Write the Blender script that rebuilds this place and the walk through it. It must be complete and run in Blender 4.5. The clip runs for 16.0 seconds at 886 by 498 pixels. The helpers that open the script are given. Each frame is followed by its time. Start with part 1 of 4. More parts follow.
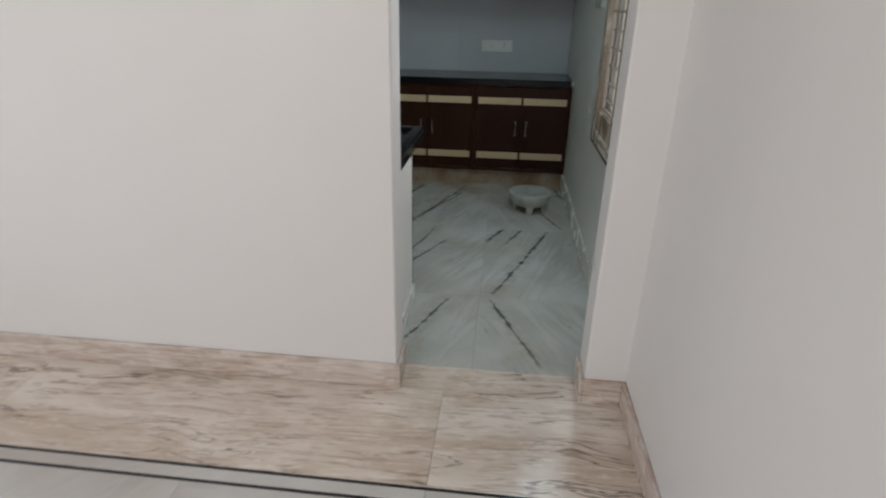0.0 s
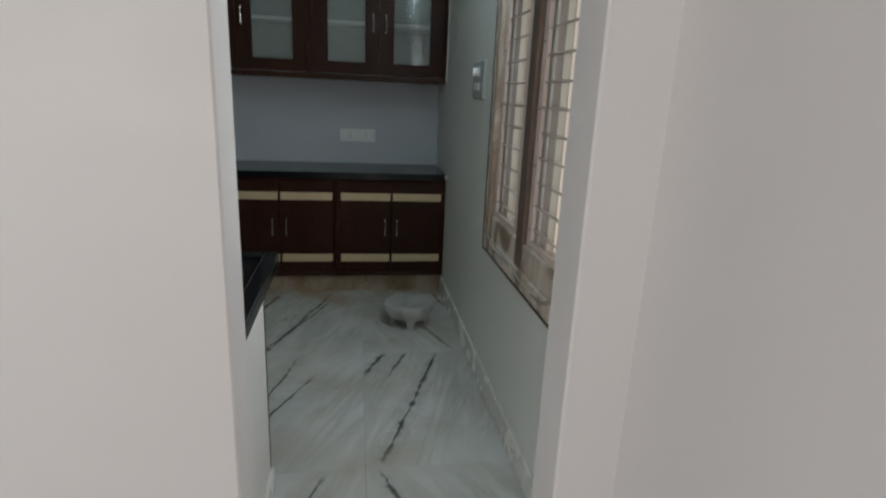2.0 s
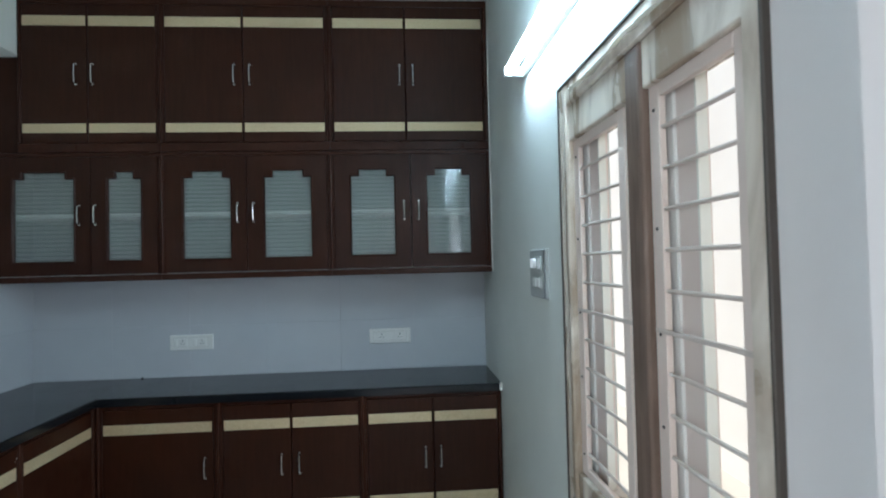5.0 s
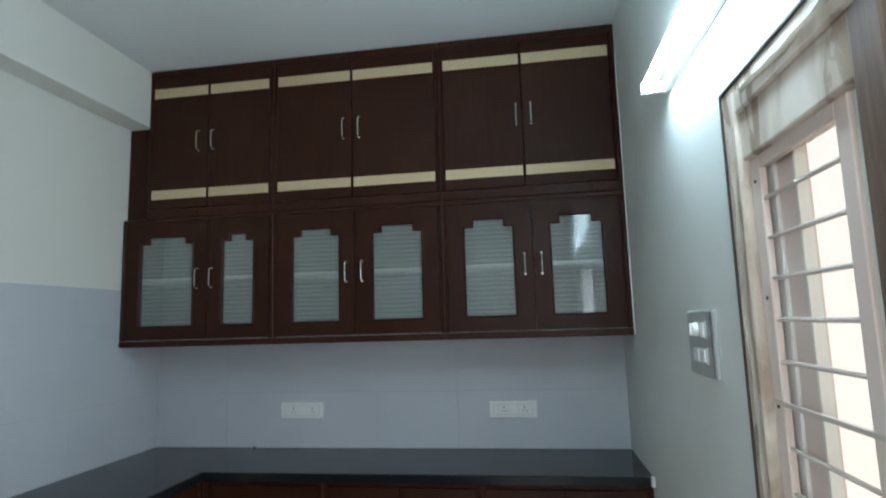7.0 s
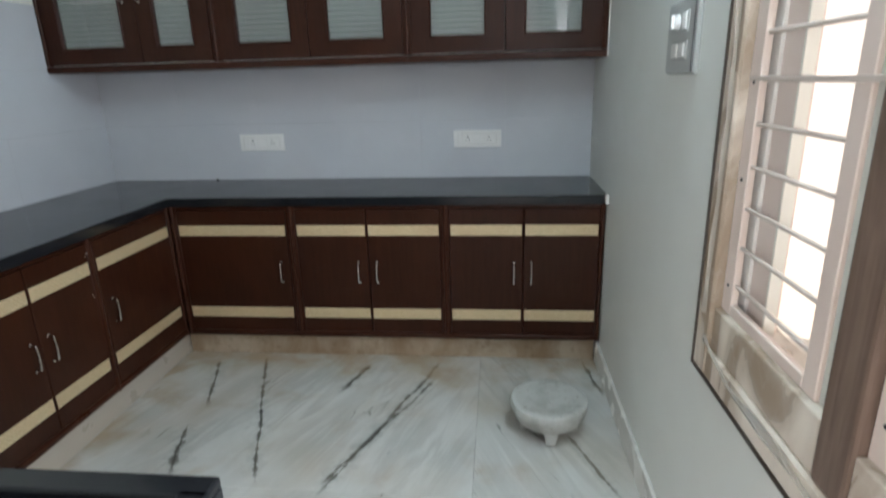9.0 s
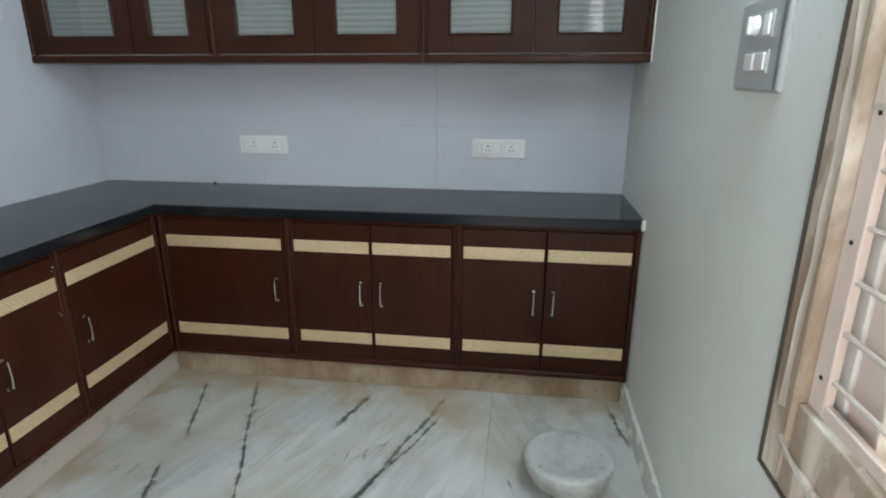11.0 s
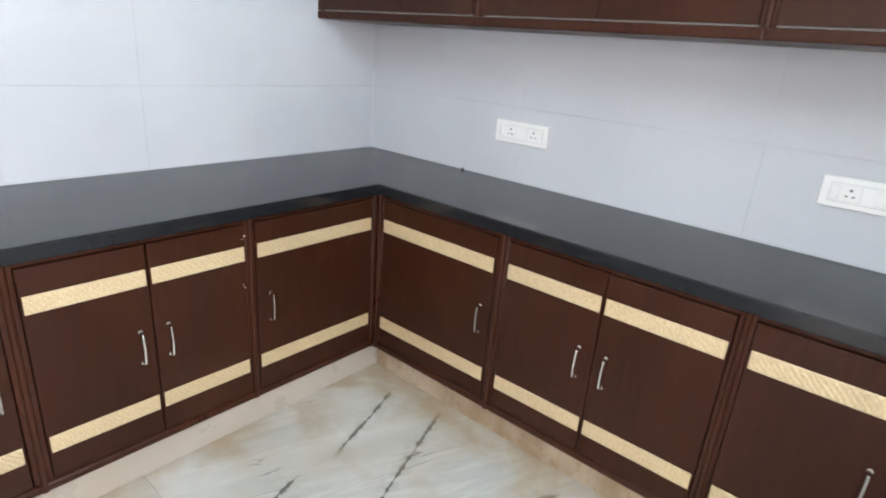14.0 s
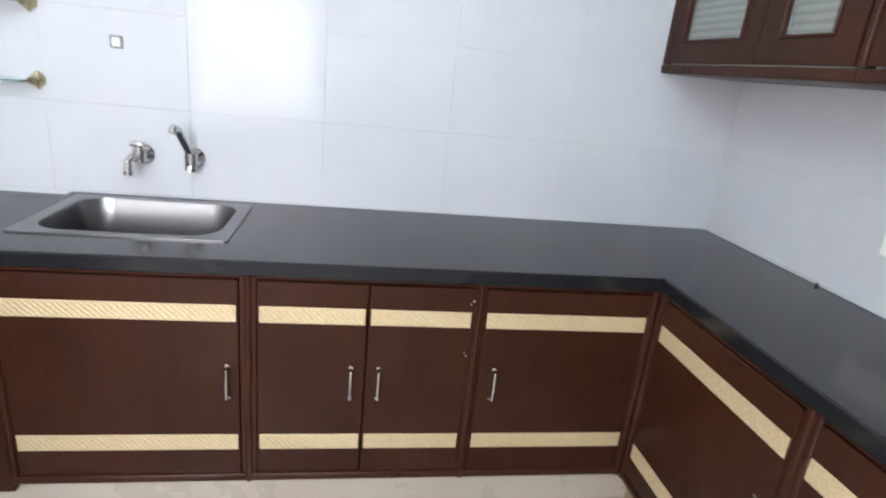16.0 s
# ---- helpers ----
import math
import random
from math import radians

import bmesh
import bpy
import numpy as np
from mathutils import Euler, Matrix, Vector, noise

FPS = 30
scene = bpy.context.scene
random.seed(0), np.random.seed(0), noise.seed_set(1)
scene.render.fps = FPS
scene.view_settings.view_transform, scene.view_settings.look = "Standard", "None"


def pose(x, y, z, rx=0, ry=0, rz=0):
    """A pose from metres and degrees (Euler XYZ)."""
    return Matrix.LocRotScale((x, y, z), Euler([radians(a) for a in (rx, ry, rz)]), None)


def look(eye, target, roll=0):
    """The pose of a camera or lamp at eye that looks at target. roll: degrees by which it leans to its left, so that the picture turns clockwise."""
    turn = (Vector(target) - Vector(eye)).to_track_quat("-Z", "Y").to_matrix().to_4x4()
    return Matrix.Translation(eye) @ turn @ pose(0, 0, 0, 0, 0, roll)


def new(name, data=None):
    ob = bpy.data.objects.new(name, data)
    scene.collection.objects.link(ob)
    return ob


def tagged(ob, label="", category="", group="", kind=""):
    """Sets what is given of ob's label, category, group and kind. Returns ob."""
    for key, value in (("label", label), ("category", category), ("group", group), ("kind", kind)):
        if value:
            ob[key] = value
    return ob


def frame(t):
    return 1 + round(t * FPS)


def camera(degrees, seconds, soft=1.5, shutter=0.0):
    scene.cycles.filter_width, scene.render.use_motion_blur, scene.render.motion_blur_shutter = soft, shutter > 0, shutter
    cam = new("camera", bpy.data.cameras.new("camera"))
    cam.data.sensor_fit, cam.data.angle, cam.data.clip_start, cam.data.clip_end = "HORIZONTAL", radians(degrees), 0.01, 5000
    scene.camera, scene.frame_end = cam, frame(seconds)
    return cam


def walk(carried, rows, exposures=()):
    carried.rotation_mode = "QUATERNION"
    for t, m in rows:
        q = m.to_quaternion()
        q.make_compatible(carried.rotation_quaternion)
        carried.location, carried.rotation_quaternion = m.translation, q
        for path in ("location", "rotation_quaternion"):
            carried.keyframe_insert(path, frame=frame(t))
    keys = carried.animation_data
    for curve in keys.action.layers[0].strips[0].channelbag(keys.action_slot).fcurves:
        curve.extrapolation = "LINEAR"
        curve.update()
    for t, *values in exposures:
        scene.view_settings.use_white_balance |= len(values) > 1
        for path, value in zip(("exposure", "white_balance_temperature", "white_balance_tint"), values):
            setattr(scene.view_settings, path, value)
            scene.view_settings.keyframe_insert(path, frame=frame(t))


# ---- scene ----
# ---- camera: seconds, x, y, z, then the turns rx, ry, rz in degrees ----
cam = camera(76.70, 16.0, soft=2.0, shutter=0.4)
ROWS = [
    (0, -0.02571, -0.3179, 1.411, 66.438, -1.032, 6.321),
    (0.5, -0.06629, -0.112, 1.361, 67.611, -1.699, -0.0343),
    (1, -0.06754, 0.08657, 1.386, 68.822, -3.453, -3.596),
    (1.5, -0.08846, 0.2332, 1.394, 69.582, -2.930, -4.234),
    (2, -0.138, 0.4023, 1.430, 74.494, -2.453, -8.565),
    (2.5, -0.1642, 0.5285, 1.471, 79.249, -1.320, -10.980),
    (3, -0.1255, 0.6673, 1.469, 84.933, -0.4239, -7.297),
    (3.2, -0.09632, 0.7264, 1.470, 87.611, -0.1197, -5.700),
    (5.3, -0.05166, 1.289, 1.564, 92.888, 2.027, -3.831),
    (5.5, -0.05047, 1.348, 1.561, 94.654, 2.376, -1.013),
    (6, 0.01099, 1.492, 1.600, 99.130, 2.181, 6.089),
    (6.5, 0.02706, 1.581, 1.601, 99.362, 1.701, 10.067),
    (7, 0.0002288, 1.610, 1.592, 97.317, 1.730, 8.872),
    (7.5, -0.0336, 1.621, 1.553, 93.125, 1.601, 7.463),
    (8, -0.02086, 1.646, 1.526, 87.373, 1.261, 6.704),
    (8.5, -0.01872, 1.666, 1.466, 80.345, 1.158, 5.793),
    (9, -0.008278, 1.684, 1.413, 73.163, 1.564, 5.364),
    (9.2, -0.006444, 1.687, 1.403, 70.790, 1.902, 5.138),
    (11.3, -0.0166, 2.044, 1.443, 72.949, -0.1986, 7.969),
    (11.5, -0.03501, 2.068, 1.427, 72.356, -0.3535, 5.041),
    (12, -0.01914, 2.206, 1.436, 71.020, -0.2389, 5.064),
    (12.5, -0.01985, 2.355, 1.426, 71.112, -2.431, 9.959),
    (13, 0.01942, 2.512, 1.440, 70.340, -4.783, 22.690),
    (13.5, -0.006393, 2.624, 1.440, 70.212, -2.995, 33.043),
    (14, -0.04722, 2.775, 1.422, 70.012, -4.279, 40.954),
    (14.5, -0.09386, 2.916, 1.416, 69.314, -4.060, 46.487),
    (15, -0.1146, 3.082, 1.406, 68.845, -4.497, 60.049),
    (15.5, -0.1279, 3.245, 1.421, 69.894, -6.817, 73.885),
    (16, -0.1551, 3.332, 1.437, 71.945, -5.602, 81.995),
]
EXPOSURES = [(0.0, -0.90, 6450, 10), (1.0, -1.03, 6500, 10), (2.0, -1.02, 6450, 10), (2.5, -0.90, 6420, 9), (3.0, -0.85, 6400, 9), (4.2, -0.28, 6100, 9), (5.5, 0.20, 5600, 6), (6.0, 0.16, 5600, 6), (7.0, 0.12, 6050, 10), (7.5, 0.10, 6250, 12), (8.0, 0.34, 6400, 14), (9.0, 0.55, 6450, 15),
             (12.0, 0.84, 6450, 15), (12.5, 0.86, 6400, 17), (13.0, 1.50, 6550, 19), (14.0, 1.67, 6750, 20), (15.0, 1.66, 6680, 21), (15.5, 1.74, 6680, 21), (16.0, 1.58, 6680, 21)]
walk(cam, [(r[0], pose(*r[1:])) for r in ROWS], EXPOSURES)

SUN, WINDOW_W, HALL_W, SIDE_W, TUBE = 3.6, 15.0, 106.0, 18.0, 60.0   # strengths of the lights

# ---- constants of the plan (metres) ----
XR, XL, YB, YD, YD2 = 0.5, -2.309, 4.85, 1.50, 1.651      # window wall, sink wall, cabinet wall, door wall's two faces
ZC = 3.118                                              # ceiling
HX0, HY0 = -3.2, -3.4                                   # far limits of the hall
ZT = 1.82                                               # top of the wall tiles
CT, YF, XF = 0.88, 4.300, -1.660                        # worktop height and its front edges

# ---- world and lights ----
world = bpy.data.worlds.new("sky")
scene.world = world
world.use_nodes = True
wn = world.node_tree.nodes
sky = wn.new("ShaderNodeTexSky")
sky.sky_type = "NISHITA"
sky.sun_disc = False
sky.sun_elevation = radians(60)
sky.sun_rotation = radians(-90)
world.node_tree.links.new(sky.outputs[0], wn["Background"].inputs[0])
wn["Background"].inputs[1].default_value = 0.12


def lamp(name, kind, energy, colour, m, **kw):
    data = bpy.data.lights.new(name, kind)
    data.energy, data.color = energy, colour
    for key, value in kw.items():
        if key == "size":
            data.size = value
        elif key == "size_y":
            data.shape = "RECTANGLE"
            data.size_y = value
        elif key == "angle":
            data.angle = value
    ob = new(name, data)
    ob.matrix_basis = m
    return ob


lamp("sun", "SUN", SUN, (1.0, 0.93, 0.82), look((-3.2, 0.6, 8), (1.3, 1.2, 0)), angle=radians(0.6))
# daylight through the kitchen window; two added fill lamps for the hall's unseen sources
lamp("window_light", "AREA", WINDOW_W, (0.93, 0.97, 1.0), look((0.486, 2.5, 1.41), (-1.0, 2.5, 1.41)), size=0.92, size_y=1.0)
lamp("hall_fill", "AREA", HALL_W, (0.970, 0.965, 0.945), look((-2.1, HY0 + 0.02, 1.35), (-1.6, 1.5, 0.8)), size=1.5, size_y=2.0)
lamp("hall_side_fill", "AREA", SIDE_W, (0.80, 0.89, 1.0), look((HX0 + 0.02, -0.4, 1.5), (0.0, -0.1, 1.0)), size=1.8, size_y=1.6)


# ---- materials ----
def mat(name, colour=(0.5, 0.5, 0.5), rough=0.5, metal=0.0, **kw):
    m = bpy.data.materials.new(name)
    m.use_nodes = True
    b = m.node_tree.nodes["Principled BSDF"]
    b.inputs["Base Color"].default_value = (*colour, 1)
    b.inputs["Roughness"].default_value = rough
    b.inputs["Metallic"].default_value = metal
    for key, value in kw.items():
        b.inputs[key].default_value = value
    return m


class N:
    """Small helper to wire nodes of one material."""

    def __init__(self, m):
        self.t, self.b = m.node_tree, m.node_tree.nodes["Principled BSDF"]

    def put(self, sock, v):
        if isinstance(v, bpy.types.NodeSocket):
            self.t.links.new(v, sock)
        elif isinstance(v, tuple) and len(v) == 3 and sock.type == "RGBA":
            sock.default_value = (*v, 1)
        else:
            sock.default_value = v

    def coords(self, kind="Object", scale=(1, 1, 1), turn=0.0):
        c = self.t.nodes.new("ShaderNodeTexCoord")
        mp = self.t.nodes.new("ShaderNodeMapping")
        mp.inputs["Scale"].default_value = scale
        mp.inputs["Rotation"].default_value = (0, 0, turn)
        self.t.links.new(c.outputs[kind], mp.inputs[0])
        return mp.outputs[0]

    def world(self, scale=(1, 1, 1)):
        g = self.t.nodes.new("ShaderNodeNewGeometry")
        mp = self.t.nodes.new("ShaderNodeMapping")
        mp.inputs["Scale"].default_value = scale
        self.t.links.new(g.outputs["Position"], mp.inputs[0])
        return mp.outputs[0]

    def noise(self, vec, scale=5.0, detail=4.0, rough=0.55, warp=0.0):
        n = self.t.nodes.new("ShaderNodeTexNoise")
        self.put(n.inputs["Vector"], vec)
        n.inputs["Scale"].default_value, n.inputs["Detail"].default_value = scale, detail
        n.inputs["Roughness"].default_value, n.inputs["Distortion"].default_value = rough, warp
        return n.outputs["Fac"]

    def math(self, op, a, b=0.0, clamp=False):
        n = self.t.nodes.new("ShaderNodeMath")
        n.operation, n.use_clamp = op, clamp
        self.put(n.inputs[0], a)
        self.put(n.inputs[1], b)
        return n.outputs[0]

    def span(self, v, a, b, c=0.0, d=1.0):
        n = self.t.nodes.new("ShaderNodeMapRange")
        n.interpolation_type = "SMOOTHSTEP"
        for i, q in enumerate((v, a, b, c, d)):
            self.put(n.inputs[i], q)
        return n.outputs[0]

    def mix(self, f, a, b):
        n = self.t.nodes.new("ShaderNodeMix")
        n.data_type = "RGBA"
        self.put(n.inputs[0], f)
        self.put(n.inputs[6], a)
        self.put(n.inputs[7], b)
        return n.outputs[2]

    def random(self):
        return self.t.nodes.new("ShaderNodeObjectInfo").outputs["Random"]

    def split(self, vec):
        n = self.t.nodes.new("ShaderNodeSeparateXYZ")
        self.put(n.inputs[0], vec)
        return n.outputs

    def vein(self, p, a, b, width):
        """A wavering dark streak from a to b on the floor, ragged and fading at its ends."""
        def vm(op, u, v):
            q = self.t.nodes.new("ShaderNodeVectorMath")
            q.operation = op
            self.put(q.inputs[0], u)
            self.put(q.inputs[1], v)
            return q
        a, b = Vector((*a, 0)), Vector((*b, 0))
        d = (b - a).normalized()
        rel = vm("SUBTRACT", p, tuple(a)).outputs[0]
        along = vm("DOT_PRODUCT", rel, tuple(d)).outputs["Value"]
        side = vm("DOT_PRODUCT", rel, (-d.y, d.x, 0)).outputs["Value"]
        wob = self.math("MULTIPLY", self.math("SUBTRACT", self.noise(p, 5, 5, 0.45), 0.5), 0.034)
        dist = self.math("ABSOLUTE", self.math("ADD", side, wob))
        thick = self.span(self.noise(p, 16, 4, 0.65), 0.36, 0.66, width * 0.12, width)
        core = self.math("SUBTRACT", 1.0, self.math("DIVIDE", dist, thick), True)
        ends = self.math("MULTIPLY", self.span(along, 0.0, 0.06), self.span(along, (b - a).length - 0.12, (b - a).length, 1, 0))
        return self.math("MULTIPLY", self.math("POWER", core, 0.5), ends)

    def bent(self, vec, amount):
        """The coordinates pushed about by a slow noise, so that streaks wander."""
        if not amount:
            return vec
        s = self.math("MULTIPLY", self.math("SUBTRACT", self.noise(self.coords("UV"), 2.3, 3, 0.5), 0.5), amount)
        c = self.t.nodes.new("ShaderNodeCombineXYZ")
        self.put(c.inputs[0], s)
        v = self.t.nodes.new("ShaderNodeVectorMath")
        self.put(v.inputs[0], vec)
        self.put(v.inputs[1], c.outputs[0])
        return v.outputs[0]

    def bump(self, h, strength=0.2, dist=0.002):
        n = self.t.nodes.new("ShaderNodeBump")
        n.inputs["Strength"].default_value, n.inputs["Distance"].default_value = strength, dist
        self.put(n.inputs["Height"], h)
        self.t.links.new(n.outputs[0], self.b.inputs["Normal"])

    def colour(self, v):
        self.put(self.b.inputs["Base Color"], v)

    def rough(self, v):
        self.put(self.b.inputs["Roughness"], v)


def paint(name, c, dirt, rough=0.6):
    m = mat(name, c, rough)
    n = N(m)
    p = n.world()
    big = n.noise(p, 1.1, 3)
    fine = n.noise(p, 60, 4)
    n.colour(n.mix(n.span(big, 0.4, 0.75, 0, 0.45), c, dirt))
    n.rough(n.span(n.noise(p, 6, 3), 0.3, 0.7, rough - 0.06, rough + 0.08))
    roll = n.noise(n.world((1, 1, 0.4)), 9, 3)
    n.bump(n.math("ADD", fine, n.math("MULTIPLY", roll, 1.5)), 0.12, 0.0015)
    return m


M_HALL = paint("hall_paint", (0.79, 0.755, 0.735), (0.76, 0.72, 0.70), 0.5)
M_KIT = paint("kitchen_paint", (0.72, 0.735, 0.69), (0.66, 0.68, 0.63), 0.45)
M_CREAM = paint("cream_paint", (0.78, 0.77, 0.70), (0.74, 0.73, 0.66), 0.5)
M_CEIL = paint("ceiling_paint", (0.78, 0.79, 0.78), (0.74, 0.75, 0.75), 0.7)
M_OUT = paint("outer_plaster", (0.84, 0.78, 0.70), (0.78, 0.70, 0.61), 0.8)


def wood(name, a, b, rough):
    m = mat(name, a, rough, **{"Specular IOR Level": 0.20})
    n = N(m)
    p = n.coords("Object", (18, 18, 1.3))
    grain = n.noise(p, 3.0, 6, 0.6, 0.5)
    pores = n.noise(n.coords("Object", (180, 180, 14)), 1.0, 1)
    c = n.mix(n.span(grain, 0.35, 0.7), a, b)
    tint = n.math("MULTIPLY", n.random(), 0.35)
    c = n.mix(tint, c, tuple(q * 0.72 for q in b))
    c = n.mix(n.span(n.noise(n.world((1.5, 1.5, 0.8)), 2.4, 4, 0.6, 0.6), 0.42, 0.68, 0, 0.3), c, tuple(q * 1.5 for q in b))
    dust = n.span(n.noise(n.world(), 3.2, 5), 0.55, 0.85, 0, 0.06)
    n.colour(n.mix(dust, c, (0.20, 0.15, 0.12)))
    n.rough(n.math("ADD", n.span(n.noise(n.world(), 7, 4), 0.3, 0.7, rough - 0.07, rough + 0.1), n.math("MULTIPLY", pores, 0.05)))
    n.bump(n.math("ADD", n.math("MULTIPLY", grain, 0.6), n.math("MULTIPLY", pores, 0.3)), 0.06, 0.001)
    return m


M_WOOD = wood("brown_laminate", (0.0275, 0.0079, 0.0036), (0.039, 0.0112, 0.0047), 0.38)
M_POST = wood("polished_post_wood", (0.032, 0.0095, 0.0046), (0.046, 0.0138, 0.0064), 0.32)

M_GOLD = mat("embossed_cream_laminate", (0.72, 0.58, 0.33), 0.42, 0.35)
n = N(M_GOLD)
g = n.noise(n.world((1.3, 1.3, 0.6)), 230, 3, 0.6, 0.3)
rope = M_GOLD.node_tree.nodes.new("ShaderNodeTexWave")          # slanting embossed ribs
rope.bands_direction = "DIAGONAL"
rope.inputs["Scale"].default_value, rope.inputs["Distortion"].default_value = 35.0, 2.5
n.put(rope.inputs["Vector"], n.world())
c = n.mix(n.span(g, 0.35, 0.7), (0.74, 0.595, 0.375), (0.58, 0.435, 0.25))
n.colour(n.mix(n.math("MULTIPLY", n.span(rope.outputs["Fac"], 0.0, 0.5, 1, 0), 0.09), c, (0.44, 0.31, 0.165)))
g = n.math("ADD", g, n.math("MULTIPLY", rope.outputs["Fac"], 0.5))
n.bump(g, 0.6, 0.003)

M_GRAN = mat("black_granite", (0.014, 0.016, 0.019), 0.16, **{"Specular IOR Level": 0.42})
n = N(M_GRAN)
sp = n.noise(n.world(), 300, 2, 0.6)
c = n.mix(n.span(sp, 0.55, 0.8), (0.010, 0.0115, 0.014), (0.024, 0.026, 0.029))
n.colour(c)
n.rough(n.span(n.noise(n.world(), 5, 4), 0.3, 0.7, 0.11, 0.18))

M_TILE = mat("glazed_wall_tile", (0.74, 0.765, 0.80), 0.10, **{"Specular IOR Level": 0.16})
n = N(M_TILE)
c = n.mix(n.span(n.noise(n.world((1, 1, 1)), 2.2, 4), 0.3, 0.7), (0.585, 0.60, 0.63), (0.55, 0.57, 0.605))
wisp = n.span(n.noise(n.world((1, 1, 3)), 4, 6, 0.65, 1.2), 0.55, 0.8, 0, 0.25)
c = n.mix(wisp, c, (0.53, 0.55, 0.59))
n.colour(n.mix(n.math("MULTIPLY", n.random(), 0.06), c, (0.51, 0.53, 0.57)))
n.rough(n.span(n.noise(n.world(), 9, 4), 0.3, 0.75, 0.11, 0.18))
n.bump(n.noise(n.world(), 14, 2), 0.04, 0.003)
M_GROUT = mat("tile_grout", (0.54, 0.56, 0.59), 0.9)


def marble(name, a, b, vein, dirty, width, scale, veins=(), stretch=1.0, streak=0.45, rust=None, wave=0.0):
    """Polished marble: veins run along v of the slab's own uv."""
    m = mat(name, a, 0.16)
    n = N(m)
    uv = n.coords("UV")
    cloud = n.noise(n.coords("UV", (1.6, 0.6 * stretch, 1)), 2.6, 5, 0.6, 0.3)
    c = n.mix(n.span(cloud, 0.3, 0.72), a, b)
    st = n.bent(n.coords("UV", (scale, 0.42 * stretch, 1)), wave)
    warm = n.noise(st, 2.1, 7, 0.62, 0.9)
    fine = n.span(n.math("ABSOLUTE", n.math("SUBTRACT", warm, 0.5)), 0.0, 0.09, 1, 0)
    patch = n.span(n.noise(uv, 1.6, 1), 0.25, 0.8)
    c = n.mix(n.math("MULTIPLY", n.math("MULTIPLY", fine, patch), streak), c, tuple(q * 0.6 for q in b))
    r = n.noise(n.bent(n.coords("UV", (scale * 0.8, 0.25 * stretch, 1)), wave), 1.35, 5, 0.55, 0.5)
    line = n.span(n.math("ABSOLUTE", n.math("SUBTRACT", r, 0.57)), 0.0, width, 1, 0)
    broken = n.span(n.noise(uv, 3.4, 3), 0.50, 0.66)
    c = n.mix(n.math("MULTIPLY", n.math("MULTIPLY", line, broken), 0.7), c, vein)
    if veins:
        p = n.world((1, 1, 0))
        for vx0, vy0, vx1, vy1, wd in veins:
            c = n.mix(n.math("MULTIPLY", n.vein(p, (vx0, vy0), (vx1, vy1), wd * 6.0), 0.30), c, (0.30, 0.325, 0.31))
            c = n.mix(n.vein(p, (vx0, vy0), (vx1, vy1), wd * 1.5), c, vein)
    stain = n.math("ADD", n.span(n.noise(n.world(), 1.6, 2, 0.5), 0.42, 0.82, 0, 0.58), n.span(n.noise(n.world(), 4, 2, 0.5), 0.4, 0.9, 0, 0.25), True)
    c = n.mix(stain, c, dirty)
    if rust:                                     # old rusty water marks by the cupboards
        x, y, z = n.split(n.world())
        near = n.math("MAXIMUM", n.span(y, 3.95, 4.38), n.span(x, -1.42, -1.74))
        mark = n.span(n.math("ADD", n.noise(n.world(), 4.5, 4, 0.55, 0.3), n.math("MULTIPLY", near, 0.30)), 0.52, 0.98, 0, 0.8)
        c = n.mix(mark, c, rust)
    n.colour(c)
    n.rough(n.span(n.noise(n.world(), 1.2, 1), 0.2, 0.8, 0.2, 0.25))
    return m


M_MARB = marble("veined_white_marble", (0.66, 0.67, 0.64), (0.52, 0.535, 0.505), (0.05, 0.055, 0.05), (0.44, 0.36, 0.26), 0.005, 3.4, (
    (-0.05, 2.30, 0.21, 1.67, 0.011), (-0.04, 2.315, 0.33, 3.32, 0.014), (-0.30, 4.30, -0.66, 3.27, 0.011), (0.27, 3.72, 0.43, 3.32, 0.009),
    (-1.26, 4.33, -0.90, 3.32, 0.010), (-1.50, 4.28, -1.33, 3.80, 0.011), (-1.36, 3.70, -1.24, 3.33, 0.016), (-0.43, 1.83, -0.24, 2.31, 0.011),
    (-0.62, 2.50, -0.33, 3.10, 0.010), (-0.66, 3.34, -0.30, 4.15, 0.008), (-0.66, 4.28, -0.76, 3.95, 0.018), (0.42, 4.36, 0.48, 3.98, 0.014),
    (0.02, 3.32, -0.10, 3.02, 0.016), (0.15, 3.32, 0.02, 3.0, 0.009), (-0.56, 2.82, -0.44, 3.30, 0.009)), rust=(0.40, 0.29, 0.175))
M_TAN = mat("streaked_beige_marble", (0.78, 0.68, 0.58), 0.18)
n = N(M_TAN)
uv = n.coords("UV")
c = n.mix(n.span(n.noise(n.coords("UV", (1.6, 0.5, 1)), 3.0, 5, 0.6, 0.4), 0.32, 0.68), (0.85, 0.765, 0.68), (0.63, 0.50, 0.395))
for sx, sy, sc, wd, amount, tone in ((9.0, 0.75, 1.5, 0.030, 0.75, (0.34, 0.235, 0.165)), (16.0, 0.9, 1.7, 0.045, 0.6, (0.45, 0.335, 0.25)),
                                     (26.0, 1.6, 1.4, 0.055, 0.5, (0.93, 0.86, 0.78)), (5.0, 0.55, 1.2, 0.012, 0.85, (0.17, 0.115, 0.085))):
    r = n.noise(n.bent(n.coords("UV", (sx, sy, 1)), 0.7), sc, 5, 0.6, 0.35)
    line = n.span(n.math("ABSOLUTE", n.math("SUBTRACT", r, 0.5)), 0.0, wd, 1, 0)
    gaps = n.span(n.noise(n.coords("UV", (2.5, 1.1, 1)), sx * 0.4, 3, 0.6), 0.42, 0.60)
    c = n.mix(n.math("MULTIPLY", n.math("MULTIPLY", line, gaps), amount), c, tone)
